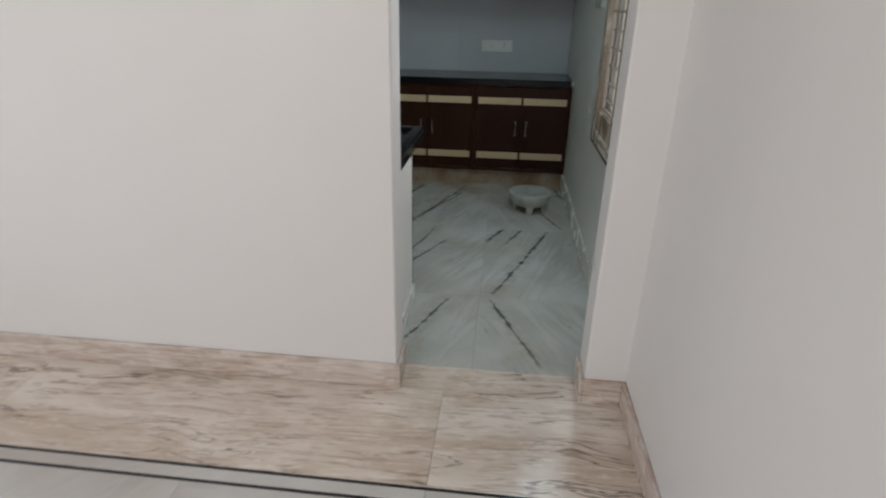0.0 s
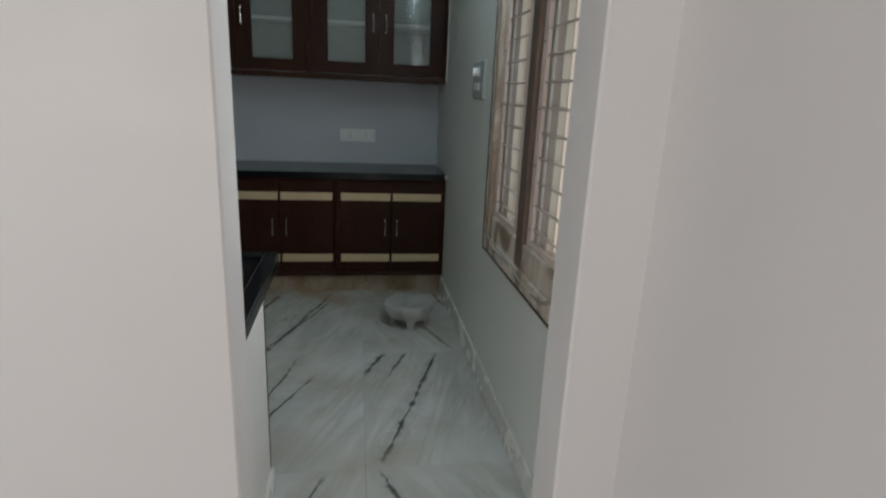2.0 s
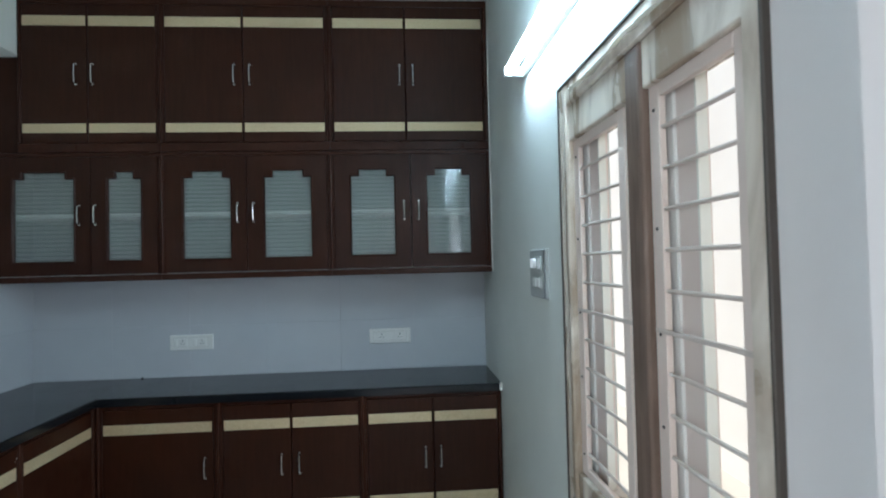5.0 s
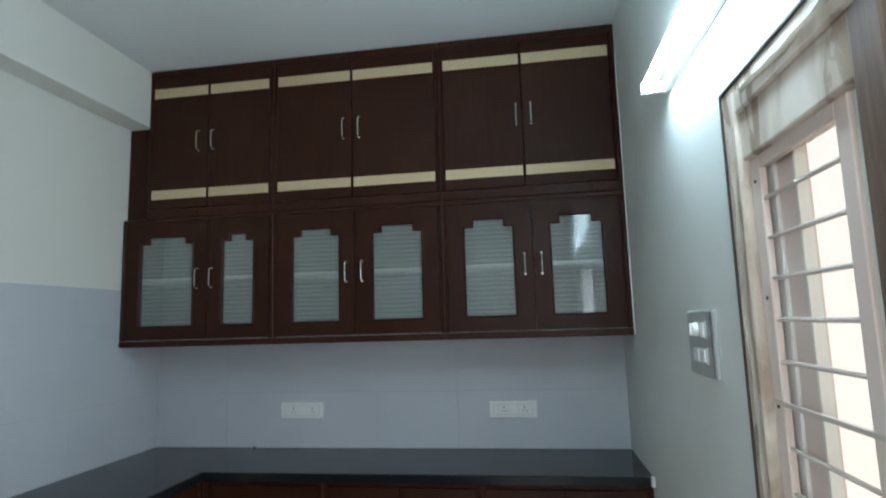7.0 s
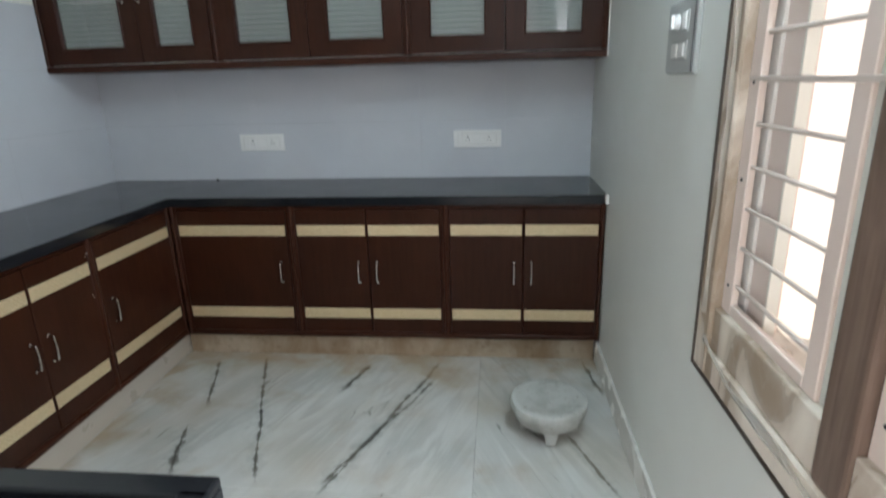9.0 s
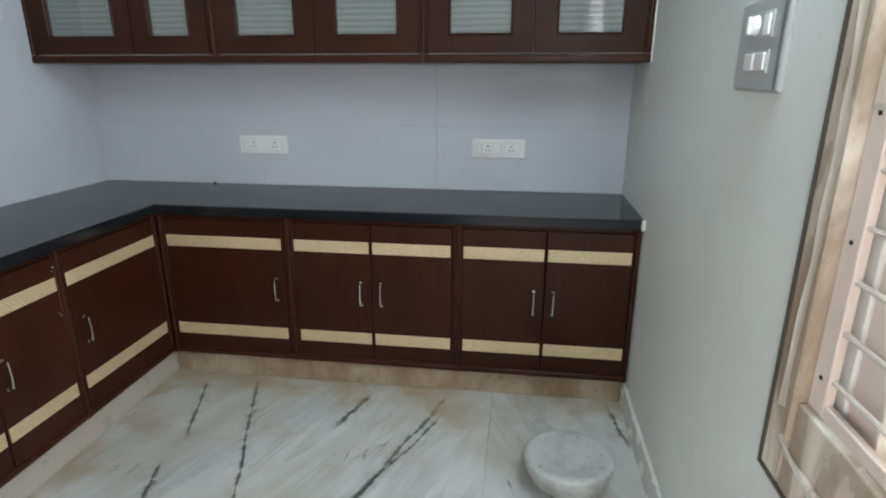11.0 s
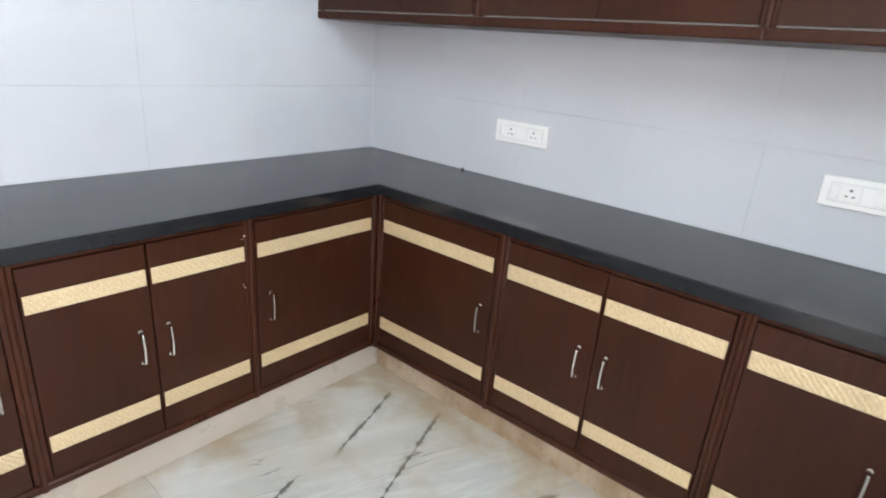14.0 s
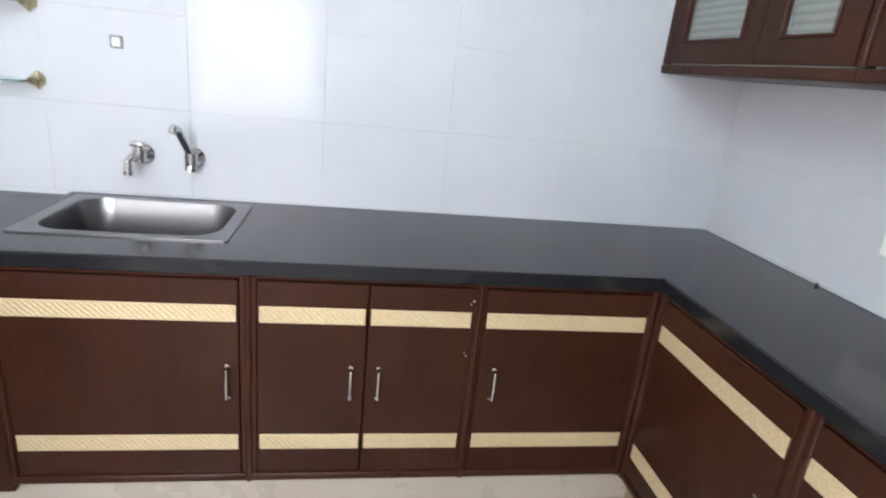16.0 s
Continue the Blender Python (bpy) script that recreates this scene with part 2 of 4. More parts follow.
n.colour(n.mix(n.span(n.noise(n.world(), 1.7, 3), 0.45, 0.8, 0, 0.35), c, (0.62, 0.49, 0.385)))
n.rough(n.span(n.noise(n.world(), 2.2, 3), 0.3, 0.7, 0.15, 0.24))
M_WHITE = marble("pale_hall_marble", (0.66, 0.64, 0.61), (0.56, 0.53, 0.5), (0.25, 0.22, 0.2), (0.5, 0.42, 0.35), 0.009, 3.0)
M_BLACKLINE = mat("black_stone_inlay", (0.02, 0.018, 0.017), 0.2)
M_SKIRT = paint("beige_marble_skirting", (0.66, 0.565, 0.50), (0.50, 0.39, 0.32), 0.25)
n = N(M_SKIRT)
c = n.mix(n.span(n.noise(n.world((1.2, 1.2, 9)), 4.5, 6, 0.62, 1.0), 0.36, 0.66), (0.70, 0.615, 0.55), (0.46, 0.34, 0.265))
n.colour(n.mix(n.span(n.noise(n.world(), 2.0, 3), 0.45, 0.7, 0, 0.6), c, (0.70, 0.63, 0.59)))
M_SKIRTW = paint("pale_marble_skirting", (0.74, 0.73, 0.68), (0.58, 0.54, 0.46), 0.25)
M_PLINTH = mat("stained_marble_plinth", (0.55, 0.47, 0.38), 0.35)
n = N(M_PLINTH)
c = n.mix(n.span(n.noise(n.world((1, 1, 0.5)), 3.2, 5, 0.6, 0.5), 0.35, 0.62), (0.53, 0.44, 0.335), (0.31, 0.21, 0.125))
n.colour(n.mix(n.span(n.noise(n.world(), 24, 4), 0.5, 0.8, 0, 0.6), c, (0.22, 0.14, 0.08)))
M_PLINTHW = paint("pale_marble_plinth", (0.47, 0.425, 0.365), (0.37, 0.29, 0.205), 0.3)
M_STEEL = mat("brushed_steel", (0.23, 0.235, 0.24), 0.26, 1.0)
n = N(M_STEEL)
n.rough(n.span(n.noise(n.coords("Object", (6, 30, 6)), 2, 3), 0.3, 0.7, 0.31, 0.34))
M_CHROME = mat("chrome", (0.56, 0.56, 0.57), 0.15, 1.0)
M_HANDLE = mat("satin_handle_steel", (0.62, 0.60, 0.57), 0.22, 1.0)
M_BRASS = mat("aged_brass", (0.30, 0.265, 0.17), 0.34, 1.0)
M_PLASTIC = mat("white_plastic", (0.86, 0.86, 0.84), 0.3)
M_PLASTIC2 = mat("ivory_switch_plastic", (0.70, 0.70, 0.67), 0.35)
M_GREY = mat("grey_switch_plate", (0.42, 0.435, 0.42), 0.45)
M_HOLE = mat("dark_hole", (0.02, 0.02, 0.02), 0.8)
M_PIN = mat("grey_socket_shutter", (0.12, 0.12, 0.125), 0.6)
M_STOOL = paint("dusty_grey_plastic", (0.45, 0.46, 0.43), (0.34, 0.33, 0.29), 0.5)
n = N(M_STOOL)
c = n.mix(n.span(n.noise(n.world(), 9, 5, 0.65), 0.4, 0.7), (0.47, 0.48, 0.45), (0.33, 0.33, 0.30))
n.colour(n.mix(n.span(n.noise(n.world(), 55, 3, 0.6), 0.62, 0.72, 0, 0.7), c, (0.20, 0.16, 0.12)))
M_WPAINT = paint("white_enamel", (0.76, 0.74, 0.70), (0.68, 0.65, 0.6), 0.4)
M_PINK = paint("pinkish_primer", (0.74, 0.63, 0.57), (0.66, 0.54, 0.48), 0.5)
M_BEAD = mat("dark_bead", (0.065, 0.050, 0.040), 0.5)
M_MAUVE = paint("pinkish_white_enamel", (0.74, 0.62, 0.55), (0.66, 0.54, 0.47), 0.45)
M_ROD = paint("grille_paint", (0.60, 0.52, 0.46), (0.50, 0.42, 0.37), 0.5)
M_INSIDE = mat("white_shelf_board", (0.86, 0.86, 0.84), 0.5)
# white lining painted darker, so the shelf edge reads as catching the light
M_LINING = paint("darkened_cabinet_lining", (0.47, 0.50, 0.48), (0.42, 0.45, 0.43), 0.5)

M_FILM = mat("film_wrapped_wood", (0.35, 0.27, 0.2), 0.32)
n = N(M_FILM)
w = n.noise(n.world((1, 1, 0.4)), 4.0, 4, 0.5, 1.6)
c = n.mix(n.span(w, 0.36, 0.68), (0.36, 0.275, 0.20), (0.78, 0.70, 0.60))
crease = n.span(n.math("ABSOLUTE", n.math("SUBTRACT", n.noise(n.world(), 5, 3, 0.5, 2.0), 0.5)), 0, 0.03, 1, 0)
n.colour(n.mix(n.math("MULTIPLY", crease, 0.13), c, (0.70, 0.63, 0.53)))
n.rough(n.span(w, 0.3, 0.7, 0.18, 0.42))
n.bump(w, 0.35, 0.004)

M_WRAP = mat("milky_wrapping_film", (0.62, 0.56, 0.48), 0.25, **{"Transmission Weight": 0.5, "IOR": 1.3})
n = N(M_WRAP)
n.bump(n.noise(n.world((1, 1, 0.5)), 30, 4, 0.6, 1.0), 0.5, 0.003)

M_MULL = wood("dark_window_wood", (0.13, 0.088, 0.066), (0.20, 0.14, 0.11), 0.45)

M_GLASS = mat("reeded_glass", (0.90, 0.94, 0.91), 0.06, **{"Transmission Weight": 0.86, "IOR": 1.45, "Specular IOR Level": 0.25})
n = N(M_GLASS)
wv = M_GLASS.node_tree.nodes.new("ShaderNodeTexWave")
wv.bands_direction = "Z"
wv.inputs["Scale"].default_value = 13.0
M_GLASS.node_tree.links.new(n.world(), wv.inputs["Vector"])
n.bump(wv.outputs["Fac"], 0.08, 0.004)
n.colour(n.mix(n.span(wv.outputs["Fac"], 0.25, 0.6), (0.78, 0.85, 0.81), (0.94, 0.98, 0.95)))      # dark reflections between the reeds, painted into the glass colour
M_SHELFGLASS = mat("green_shelf_glass", (0.55, 0.80, 0.72), 0.05, **{"Transmission Weight": 0.9, "IOR": 1.5})

M_TUBE = mat("lit_tube", (1, 1, 1), 0.4)
M_TUBE.node_tree.nodes["Principled BSDF"].inputs["Emission Color"].default_value = (0.68, 0.90, 1.0, 1)
M_TUBE.node_tree.nodes["Principled BSDF"].inputs["Emission Strength"].default_value = TUBE


# ---- mesh helpers ----
def box(bm, a, b, bevel=0.0, seg=1):
    """A box between two corners, added to bm."""
    lo, hi = [min(p, q) for p, q in zip(a, b)], [max(p, q) for p, q in zip(a, b)]
    m = Matrix.LocRotScale([(p + q) / 2 for p, q in zip(lo, hi)], None, [q - p for p, q in zip(lo, hi)])
    made = bmesh.ops.create_cube(bm, size=1.0, matrix=m)["verts"]
    if bevel:
        edges = list({e for v in made for e in v.link_edges})
        bmesh.ops.bevel(bm, geom=edges, offset=bevel, segments=seg, profile=0.5, affect="EDGES")
    return bm


def rod(bm, a, b, r, n=12, r2=None):
    a, b = Vector(a), Vector(b)
    m = Matrix.Translation((a + b) / 2) @ (b - a).to_track_quat("Z", "Y").to_matrix().to_4x4()
    bmesh.ops.create_cone(bm, cap_ends=True, segments=n, radius1=r, radius2=r if r2 is None else r2, depth=(b - a).length, matrix=m)
    return bm


def bent(bm, pts, r, n=10):
    """A round bar along a chain of points, with ball joints."""
    for a, b in zip(pts, pts[1:]):
        rod(bm, a, b, r, n)
    for p in pts[1:-1]:
        bmesh.ops.create_uvsphere(bm, u_segments=n, v_segments=6, radius=r, matrix=Matrix.Translation(p))
    return bm


def lathe(bm, prof, n=32, centre=(0, 0, 0)):
    """Turn a profile of (radius, height) round the z axis."""
    rings = [[bm.verts.new((centre[0] + r * math.cos(2 * math.pi * i / n), centre[1] + r * math.sin(2 * math.pi * i / n), centre[2] + z)) for i in range(n)] for r, z in prof]
    for p, q in zip(rings, rings[1:]):
        for i in range(n):
            bm.faces.new((p[i], p[(i + 1) % n], q[(i + 1) % n], q[i]))
    bm.faces.new(rings[-1])
    bm.faces.new(list(reversed(rings[0])))
    return bm


def part(name, bm, material, parent=None, label="", smooth=False):
    me = bpy.data.meshes.new(name)
    bmesh.ops.recalc_face_normals(bm, faces=bm.faces)
    if smooth:
        for f in bm.faces:
            f.smooth = True
    bm.to_mesh(me)
    bm.free()
    for q in material if isinstance(material, (list, tuple)) else (material,):
        me.materials.append(q)
    if smooth:
        me.set_sharp_from_angle(angle=radians(38))
    ob = new(name, me)
    ob.parent = parent
    if label:
        ob["label"] = label
    return ob


def bmn():
    return bmesh.new()


def boxes(*specs, bevel=0.0):
    bm = bmn()
    for a, b in specs:
        box(bm, a, b, bevel)
    return bm


def thing(name, m, label, category, group="", kind=""):
    ob = new(name)
    ob.matrix_basis = m
    ob.empty_display_size = 0.1
    return tagged(ob, label, category, group, kind)


def structure(name, bm, material, label, category):
    return tagged(part(name, bm, material), label, category, "", "structure")


# ---- the setting ----
WY0, WY1, WZ0, WZ1 = 1.985, 3.03, 0.705, 2.12            # window opening
DX0, DX1, DZ = -0.388, 0.341, 2.12                       # doorway

T = 0.16
wall_window = structure("wall_east", boxes(
    ((XR, HY0 - T, -0.02), (XR + T, WY0, ZC + 0.1)), ((XR, WY1, -0.02), (XR + T, YB + T, ZC + 0.1)),
    ((XR, WY0, -0.02), (XR + T, WY1, WZ0)), ((XR, WY0, WZ1), (XR + T, WY1, ZC + 0.1))), (M_KIT, M_HALL), "pale grey-green painted kitchen wall with the window", "wall")
for f in wall_window.data.polygons:
    if f.center.y < -0.5:
        f.material_index = 1
hall_east = structure("wall_hall_east", boxes(((XR - 0.004, HY0, 0.0), (XR + 0.002, YD, ZC))), M_HALL, "smooth cream-pink painted hall wall", "wall")
wall_door = structure("wall_door", boxes(
    ((HX0, YD, -0.02), (DX0, YD2, ZC + 0.05)), ((DX1, YD, -0.02), (XR + 0.08, YD2, ZC + 0.05)), ((DX0, YD, DZ), (DX1, YD2, ZC + 0.05)), bevel=0.005), (M_HALL, M_KIT),
    "cream-pink painted wall with an open doorway", "wall")
for f in wall_door.data.polygons:
    if f.normal.y > 0.5:
        f.material_index = 1          # kitchen side
wall_back = structure("wall_north", boxes(((XL - T, YB, -0.02), (XR, YB + T, ZC + 0.1))), M_KIT, "kitchen end wall behind the cabinets, tiled below", "wall")
wall_sink = structure("wall_west", boxes(((XL - T, YD2, -0.02), (XL, YB, ZC + 0.1))), M_CREAM, "cream painted sink wall, tiled up to shoulder height", "wall")
# unseen hall walls; their openings are assumed, to hold the fill lamps
structure("wall_hall_west", boxes(
    ((HX0 - T, HY0 - T, -0.02), (HX0, -1.4, ZC + 0.1)), ((HX0 - T, 0.6, -0.02), (HX0, YD + T, ZC + 0.1)),
    ((HX0 - T, -1.4, -0.02), (HX0, 0.6, 0.6)), ((HX0 - T, -1.4, 2.4), (HX0, 0.6, ZC + 0.1))), M_HALL, "plain unseen hall wall with an assumed wide opening for the side fill", "wall")
structure("wall_hall_south", boxes(
    ((HX0, HY0 - T, -0.02), (-2.9, HY0, ZC + 0.1)), ((-0.3, HY0 - T, -0.02), (XR, HY0, ZC + 0.1)), ((-2.9, HY0 - T, 2.7), (-0.3, HY0, ZC + 0.1)),
    ((-2.9, HY0 - T, -0.02), (-0.3, HY0, 0.3))), M_HALL, "plain unseen hall wall with an assumed opening for the hall fill", "wall")
structure("ceiling", boxes(((HX0 - T, HY0 - T, ZC), (XR + T, YB + T, ZC + 0.14))), M_CEIL, "flat white painted ceiling", "ceiling")
structure("beam", boxes(((XL, YD2, 2.775), (-2.165, YB, ZC)), bevel=0.004), M_CREAM, "cream painted concrete beam under the ceiling", "beam")
structure("ground", boxes(((-60, -60, -0.4), (60, 60, -0.3))), paint("pale_paving", (0.62, 0.56, 0.47), (0.52, 0.46, 0.38), 0.9), "pale paved ground outside", "ground")
structure("backdrop", boxes(((2.7, -9, -0.3), (2.9, 15, 7.5))), M_OUT, "sunlit cream plastered wall of the next house", "wall")


# ---- floors: slabs with their own edges ----
def slab(parent, x0, x1, y0, y1, material, turn, name="slab", z=0.0, thick=0.018, gap=0.0005):
    a, b, c, d = x0 + gap, x1 - gap, y0 + gap, y1 - gap
    e = 0.0008
    bm = bmn()
    box(bm, (a, c, z - thick), (b, d, z), e)
    lay = bm.loops.layers.uv.new("uv")
    s, k = math.sin(radians(turn)), math.cos(radians(turn))
    for f in bm.faces:
        for lp in f.loops:
            x, y = lp.vert.co.x, lp.vert.co.y
            lp[lay].uv = (x * k - y * s + 3.1 * x0, x * s + y * k + 1.7 * y1)
    return part(name, bm, material, parent)


floor_kitchen = structure("floor_kitchen", boxes(((XL, YD2 + 0.004, -0.2), (XR, YB, -0.017))), M_GROUT, "white marble kitchen floor with dark diagonal veins", "floor")
JX = -0.097
for y0, y1, left, right in ((1.658, 2.31, 21, -27), (2.31, 3.32, 24, 18), (3.32, YB, 21, -24)):
    slab(floor_kitchen, XL, -1.74, y0, y1, M_MARB, left)
    slab(floor_kitchen, -1.74, JX, y0, y1, M_MARB, left)
    slab(floor_kitchen, JX, XR, y0, y1, M_MARB, right)
floor_hall = structure("floor_hall", boxes(((HX0, HY0, -0.2), (XR, YD2 + 0.004, -0.017))), M_GROUT, "beige and white marble hall floor with black inlay lines", "floor")
for x0, x1 in ((HX0, -1.86), (-1.86, -0.2), (-0.2, XR)):
    slab(floor_hall, x0, x1, 1.005, 1.495, M_TAN, 88)
    slab(floor_hall, x0, x1, 0.945, 0.992, M_WHITE, 60)
slab(floor_hall, DX0 + 0.01, DX1 - 0.01, 1.495, 1.658, M_TAN, 90, "threshold_slab")
for y0, y1 in ((0.992, 1.005), (0.932, 0.945)):
    slab(floor_hall, HX0, XR, y0, y1, M_BLACKLINE, 0, "inlay_line", gap=0.0002)
for i in range(5):
    for j in range(5):
        slab(floor_hall, HX0 + 0.74 * i, HX0 + 0.74 * (i + 1), HY0 + 0.8664 * j, HY0 + 0.8664 * (j + 1), M_WHITE, 30 + 60 * ((i + j) % 2))


def skirting(name, a, b, material, label):
    return structure(name, box(bmn(), a, b, 0.003), material, label, "skirting")


SK = 0.014
skirting("baseboard", (HX0, YD - SK, 0), (DX0, YD, 0.112), M_SKIRT, "beige marble skirting along the hall wall")
skirting("baseboard", (DX0, YD - SK, 0), (DX0 + SK, YD2, 0.112), M_SKIRT, "beige marble skirting inside the doorway")
skirting("baseboard", (DX1 - SK, YD - SK, 0), (DX1, YD2, 0.112), M_SKIRT, "beige marble skirting inside the doorway")
skirting("baseboard", (DX1, YD - SK, 0), (XR - 0.004 - SK, YD, 0.112), M_SKIRT, "beige marble skirting on the doorway pier")
skirting("baseboard", (XR - 0.004 - SK, HY0, 0), (XR - 0.004, YD, 0.112), M_SKIRT, "beige marble skirting along the side wall")
skirting("baseboard", (XR - SK, YD2, 0), (XR, 4.35, 0.115), M_SKIRTW, "pale marble skirting under the kitchen window")


# ---- wall tiles, 18 by 12 inches, laid straight ----
TW, TH = 0.4675, 0.3125


def tile_mesh(w, h):
    bm = bmn()
    box(bm, (-w / 2 + 0.0003, -0.008, -h / 2 + 0.0003), (w / 2 - 0.0003, 0.004, h / 2 - 0.0003), 0.0004)
    me = bpy.data.meshes.new("tile")
    bm.to_mesh(me)
    bm.free()
    me.materials.append(M_TILE)
    return me


TILES = {}
TILT = random.Random(11)         # no two tiles lie quite flat


def tile(parent, at, w, h, turn):
    key = (round(w, 4), round(h, 4))
    if key not in TILES:
        TILES[key] = tile_mesh(w, h)
    ob = new("tile", TILES[key])
    ob.matrix_basis = pose(*at, TILT.uniform(-0.16, 0.16), 0, turn + TILT.uniform(-0.16, 0.16))
    ob.parent = parent


def rows_of_tiles(parent, lo, hi, joint, place, turn):
    first = joint - math.ceil((joint - lo) / TW) * TW
    for r in range(-1, 3):
        z0, z1 = CT + 0.006 + TH * r, CT + 0.006 + TH * (r + 1)
        z0, z1 = max(z0, CT - 0.05), min(z1, ZT)
        if z1 - z0 < 0.04:
            continue
        a = first
        while a < hi - 0.004:
            p, q = max(a, lo), min(a + TW, hi)
            if q - p > 0.004:
                tile(parent, place((p + q) / 2, (z0 + z1) / 2), q - p, z1 - z0, turn)
            a += TW


# ---- fittings of the cupboards ----
def handle(parent, x, z0, z1, y=0.0):
    """A bent chrome D handle in front of the plane y."""
    bm = bmn()
    bent(bm, [(x, y + 0.002, z0), (x, y - 0.022, z0 + 0.006), (x, y - 0.026, (z0 + z1) / 2), (x, y - 0.022, z1 - 0.006), (x, y + 0.002, z1)], 0.0042, 8)
    for z in (z0, z1):
        rod(bm, (x, y + 0.001, z), (x, y - 0.004, z), 0.007, 10)
    return part("handle", bm, M_HANDLE, parent, "slim satin steel bow handle", True)


def plain_door(parent, x0, x1, z0, z1, bands, hx=None, hz=None):
    d = part("door", box(bmn(), (x0 + 0.0022, -0.018, z0), (x1 - 0.0022, 0.0, z1), 0.002), M_WOOD, parent)
    for a, b in bands:
        part("band", box(bmn(), (x0 + 0.008, -0.0205, a), (x1 - 0.008, -0.016, b), 0.0012), M_GOLD, d, "embossed cream-gold laminate band")
    if hx is not None:
        handle(d, hx, hz[0], hz[1], -0.018)
    return d


def glass_door(parent, x0, x1, z0, z1, gx0, gx1, hx):
    """A door with a stepped opening; steps narrow at the top as on the real leaf."""
    g0, g1, g2 = 1.612, 2.072, 2.110
    st = min(0.047, (gx1 - gx0) * 0.24)
    xa, xb = x0 + 0.0018, x1 - 0.0018
    yf = -0.020
    d = part("door", boxes(
        ((xa, yf, z0), (gx0, 0, z1)), ((gx1, yf, z0), (xb, 0, z1)), ((gx0, yf, z0), (gx1, 0, g0)), ((gx0, yf, g2), (gx1, 0, z1)),
        ((gx0, yf, g1), (gx0 + st, 0, g2)), ((gx1 - st, yf, g1), (gx1, 0, g2))), M_WOOD, parent, "brown door with a stepped glazed opening")
    bm = bmn()
    w, p = 0.009, yf - 0.007
    ends = [((gx0 - w, g0 - w), (gx1 + w, g0)), ((gx0 - w, g0), (gx0, g1 + w)), ((gx1, g0), (gx1 + w, g1 + w)),
            ((gx0, g1), (gx0 + st, g1 + w)), ((gx1 - st, g1), (gx1, g1 + w)), ((gx0 + st - w, g1 + w), (gx0 + st, g2 + w)),
            ((gx1 - st, g1 + w), (gx1 - st + w, g2 + w)), ((gx0 + st, g2), (gx1 - st, g2 + w))]
    for (ax, az), (bx, bz) in ends:
        box(bm, (ax, p, az), (bx, yf + 0.002, bz), 0.003)
    part("moulding", bm, M_POST, d, "raised stepped bead round the glass")
    part("pane", boxes(((gx0 + 0.001, -0.010, g0 + 0.001), (gx1 - 0.001, -0.006, g2 - 0.001))), M_GLASS, d, "horizontally reeded frosted glass pane")
    handle(d, hx, 1.818, 1.922, yf)
    return d


def carcass(parent, w, depth, z0, z1, lining, shelf=None, top=True):
    t = 0.018
    lid = [((t, 0.002, z1 - t), (w - t, depth, z1))] if top else []
    part("body", boxes(*lid, ((0, 0.002, z0), (t, depth, z1)), ((w - t, 0.002, z0), (w, depth, z1)), ((t, 0.002, z0), (w - t, depth, z0 + t)),
                       ((t, depth - 0.008, z0 + t), (w - t, depth, z1 - t))), lining, parent)
    if shelf:
        part("shelf", boxes(((t, 0.006, shelf - 0.011), (w - t, depth - 0.008, shelf + 0.010))), M_INSIDE, parent, "white inner shelf")


def post(parent, x0, x1, z0, z1, front=-0.022):
    bm = box(bmn(), (x0, front + 0.006, z0), (x1, 0.02, z1), 0.002)
    c, r = (x0 + x1) / 2, min(0.010, (x1 - x0) / 2 - 0.002)
    rod(bm, (c, front + 0.006, z0), (c, front + 0.006, z1), r, 12)
    return part("stile", bm, M_POST, parent, "rounded polished wood stile", True)


def rail(parent, x0, x1, z0, z1, front=-0.020):
    return part("rail", box(bmn(), (x0, front, z0), (x1, 0.02, z1), 0.004, 2), M_POST, parent)


YUP = 4.512          # carcass front of the wall cupboards; leaves stand 20 mm proud
# lower wall cupboards with glass
GLAZED = (
    (XL + 0.002, -1.39, ((-2.282, -1.776, -2.186, -1.866, -1.836), (-1.776, -1.410, -1.683, -1.502, -1.749))),
    (-1.39, -0.44, ((-1.370, -0.918, -1.270, -1.008, -0.967), (-0.918, -0.460, -0.817, -0.553, -0.879))),
    (-0.44, XR - 0.002, ((-0.420, 0.025, -0.323, -0.072, -0.017), (0.025, 0.470, 0.122, 0.374, 0.069))))
for x0, x1, doors in GLAZED:
    u = thing("wall_cupboard", pose(x0, YUP, 0), "dark brown wall cupboard with two stepped glass doors", "cupboard", "glazed cupboards over the worktop")
    w = x1 - x0
    carcass(u, w, YB - YUP - 0.01, 1.528, 2.222, M_LINING, 1.868)
    for d in doors:
        glass_door(u, *[q - x0 for q in d[:2]], 1.534, 2.198, *[q - x0 for q in d[2:]])
    post(u, 0 if x0 < -2 else -0.02, doors[0][0] - x0, 1.53, 2.20)
    if x1 > 0:
        post(u, doors[1][1] - x0, w, 1.53, 2.20)
    rail(u, 0, w, 2.20, 2.222)
    part("bottom_board", box(bmn(), (0, -0.026, 1.495), (w, YB - YUP - 0.01, 1.528), 0.006, 2), M_POST, u)

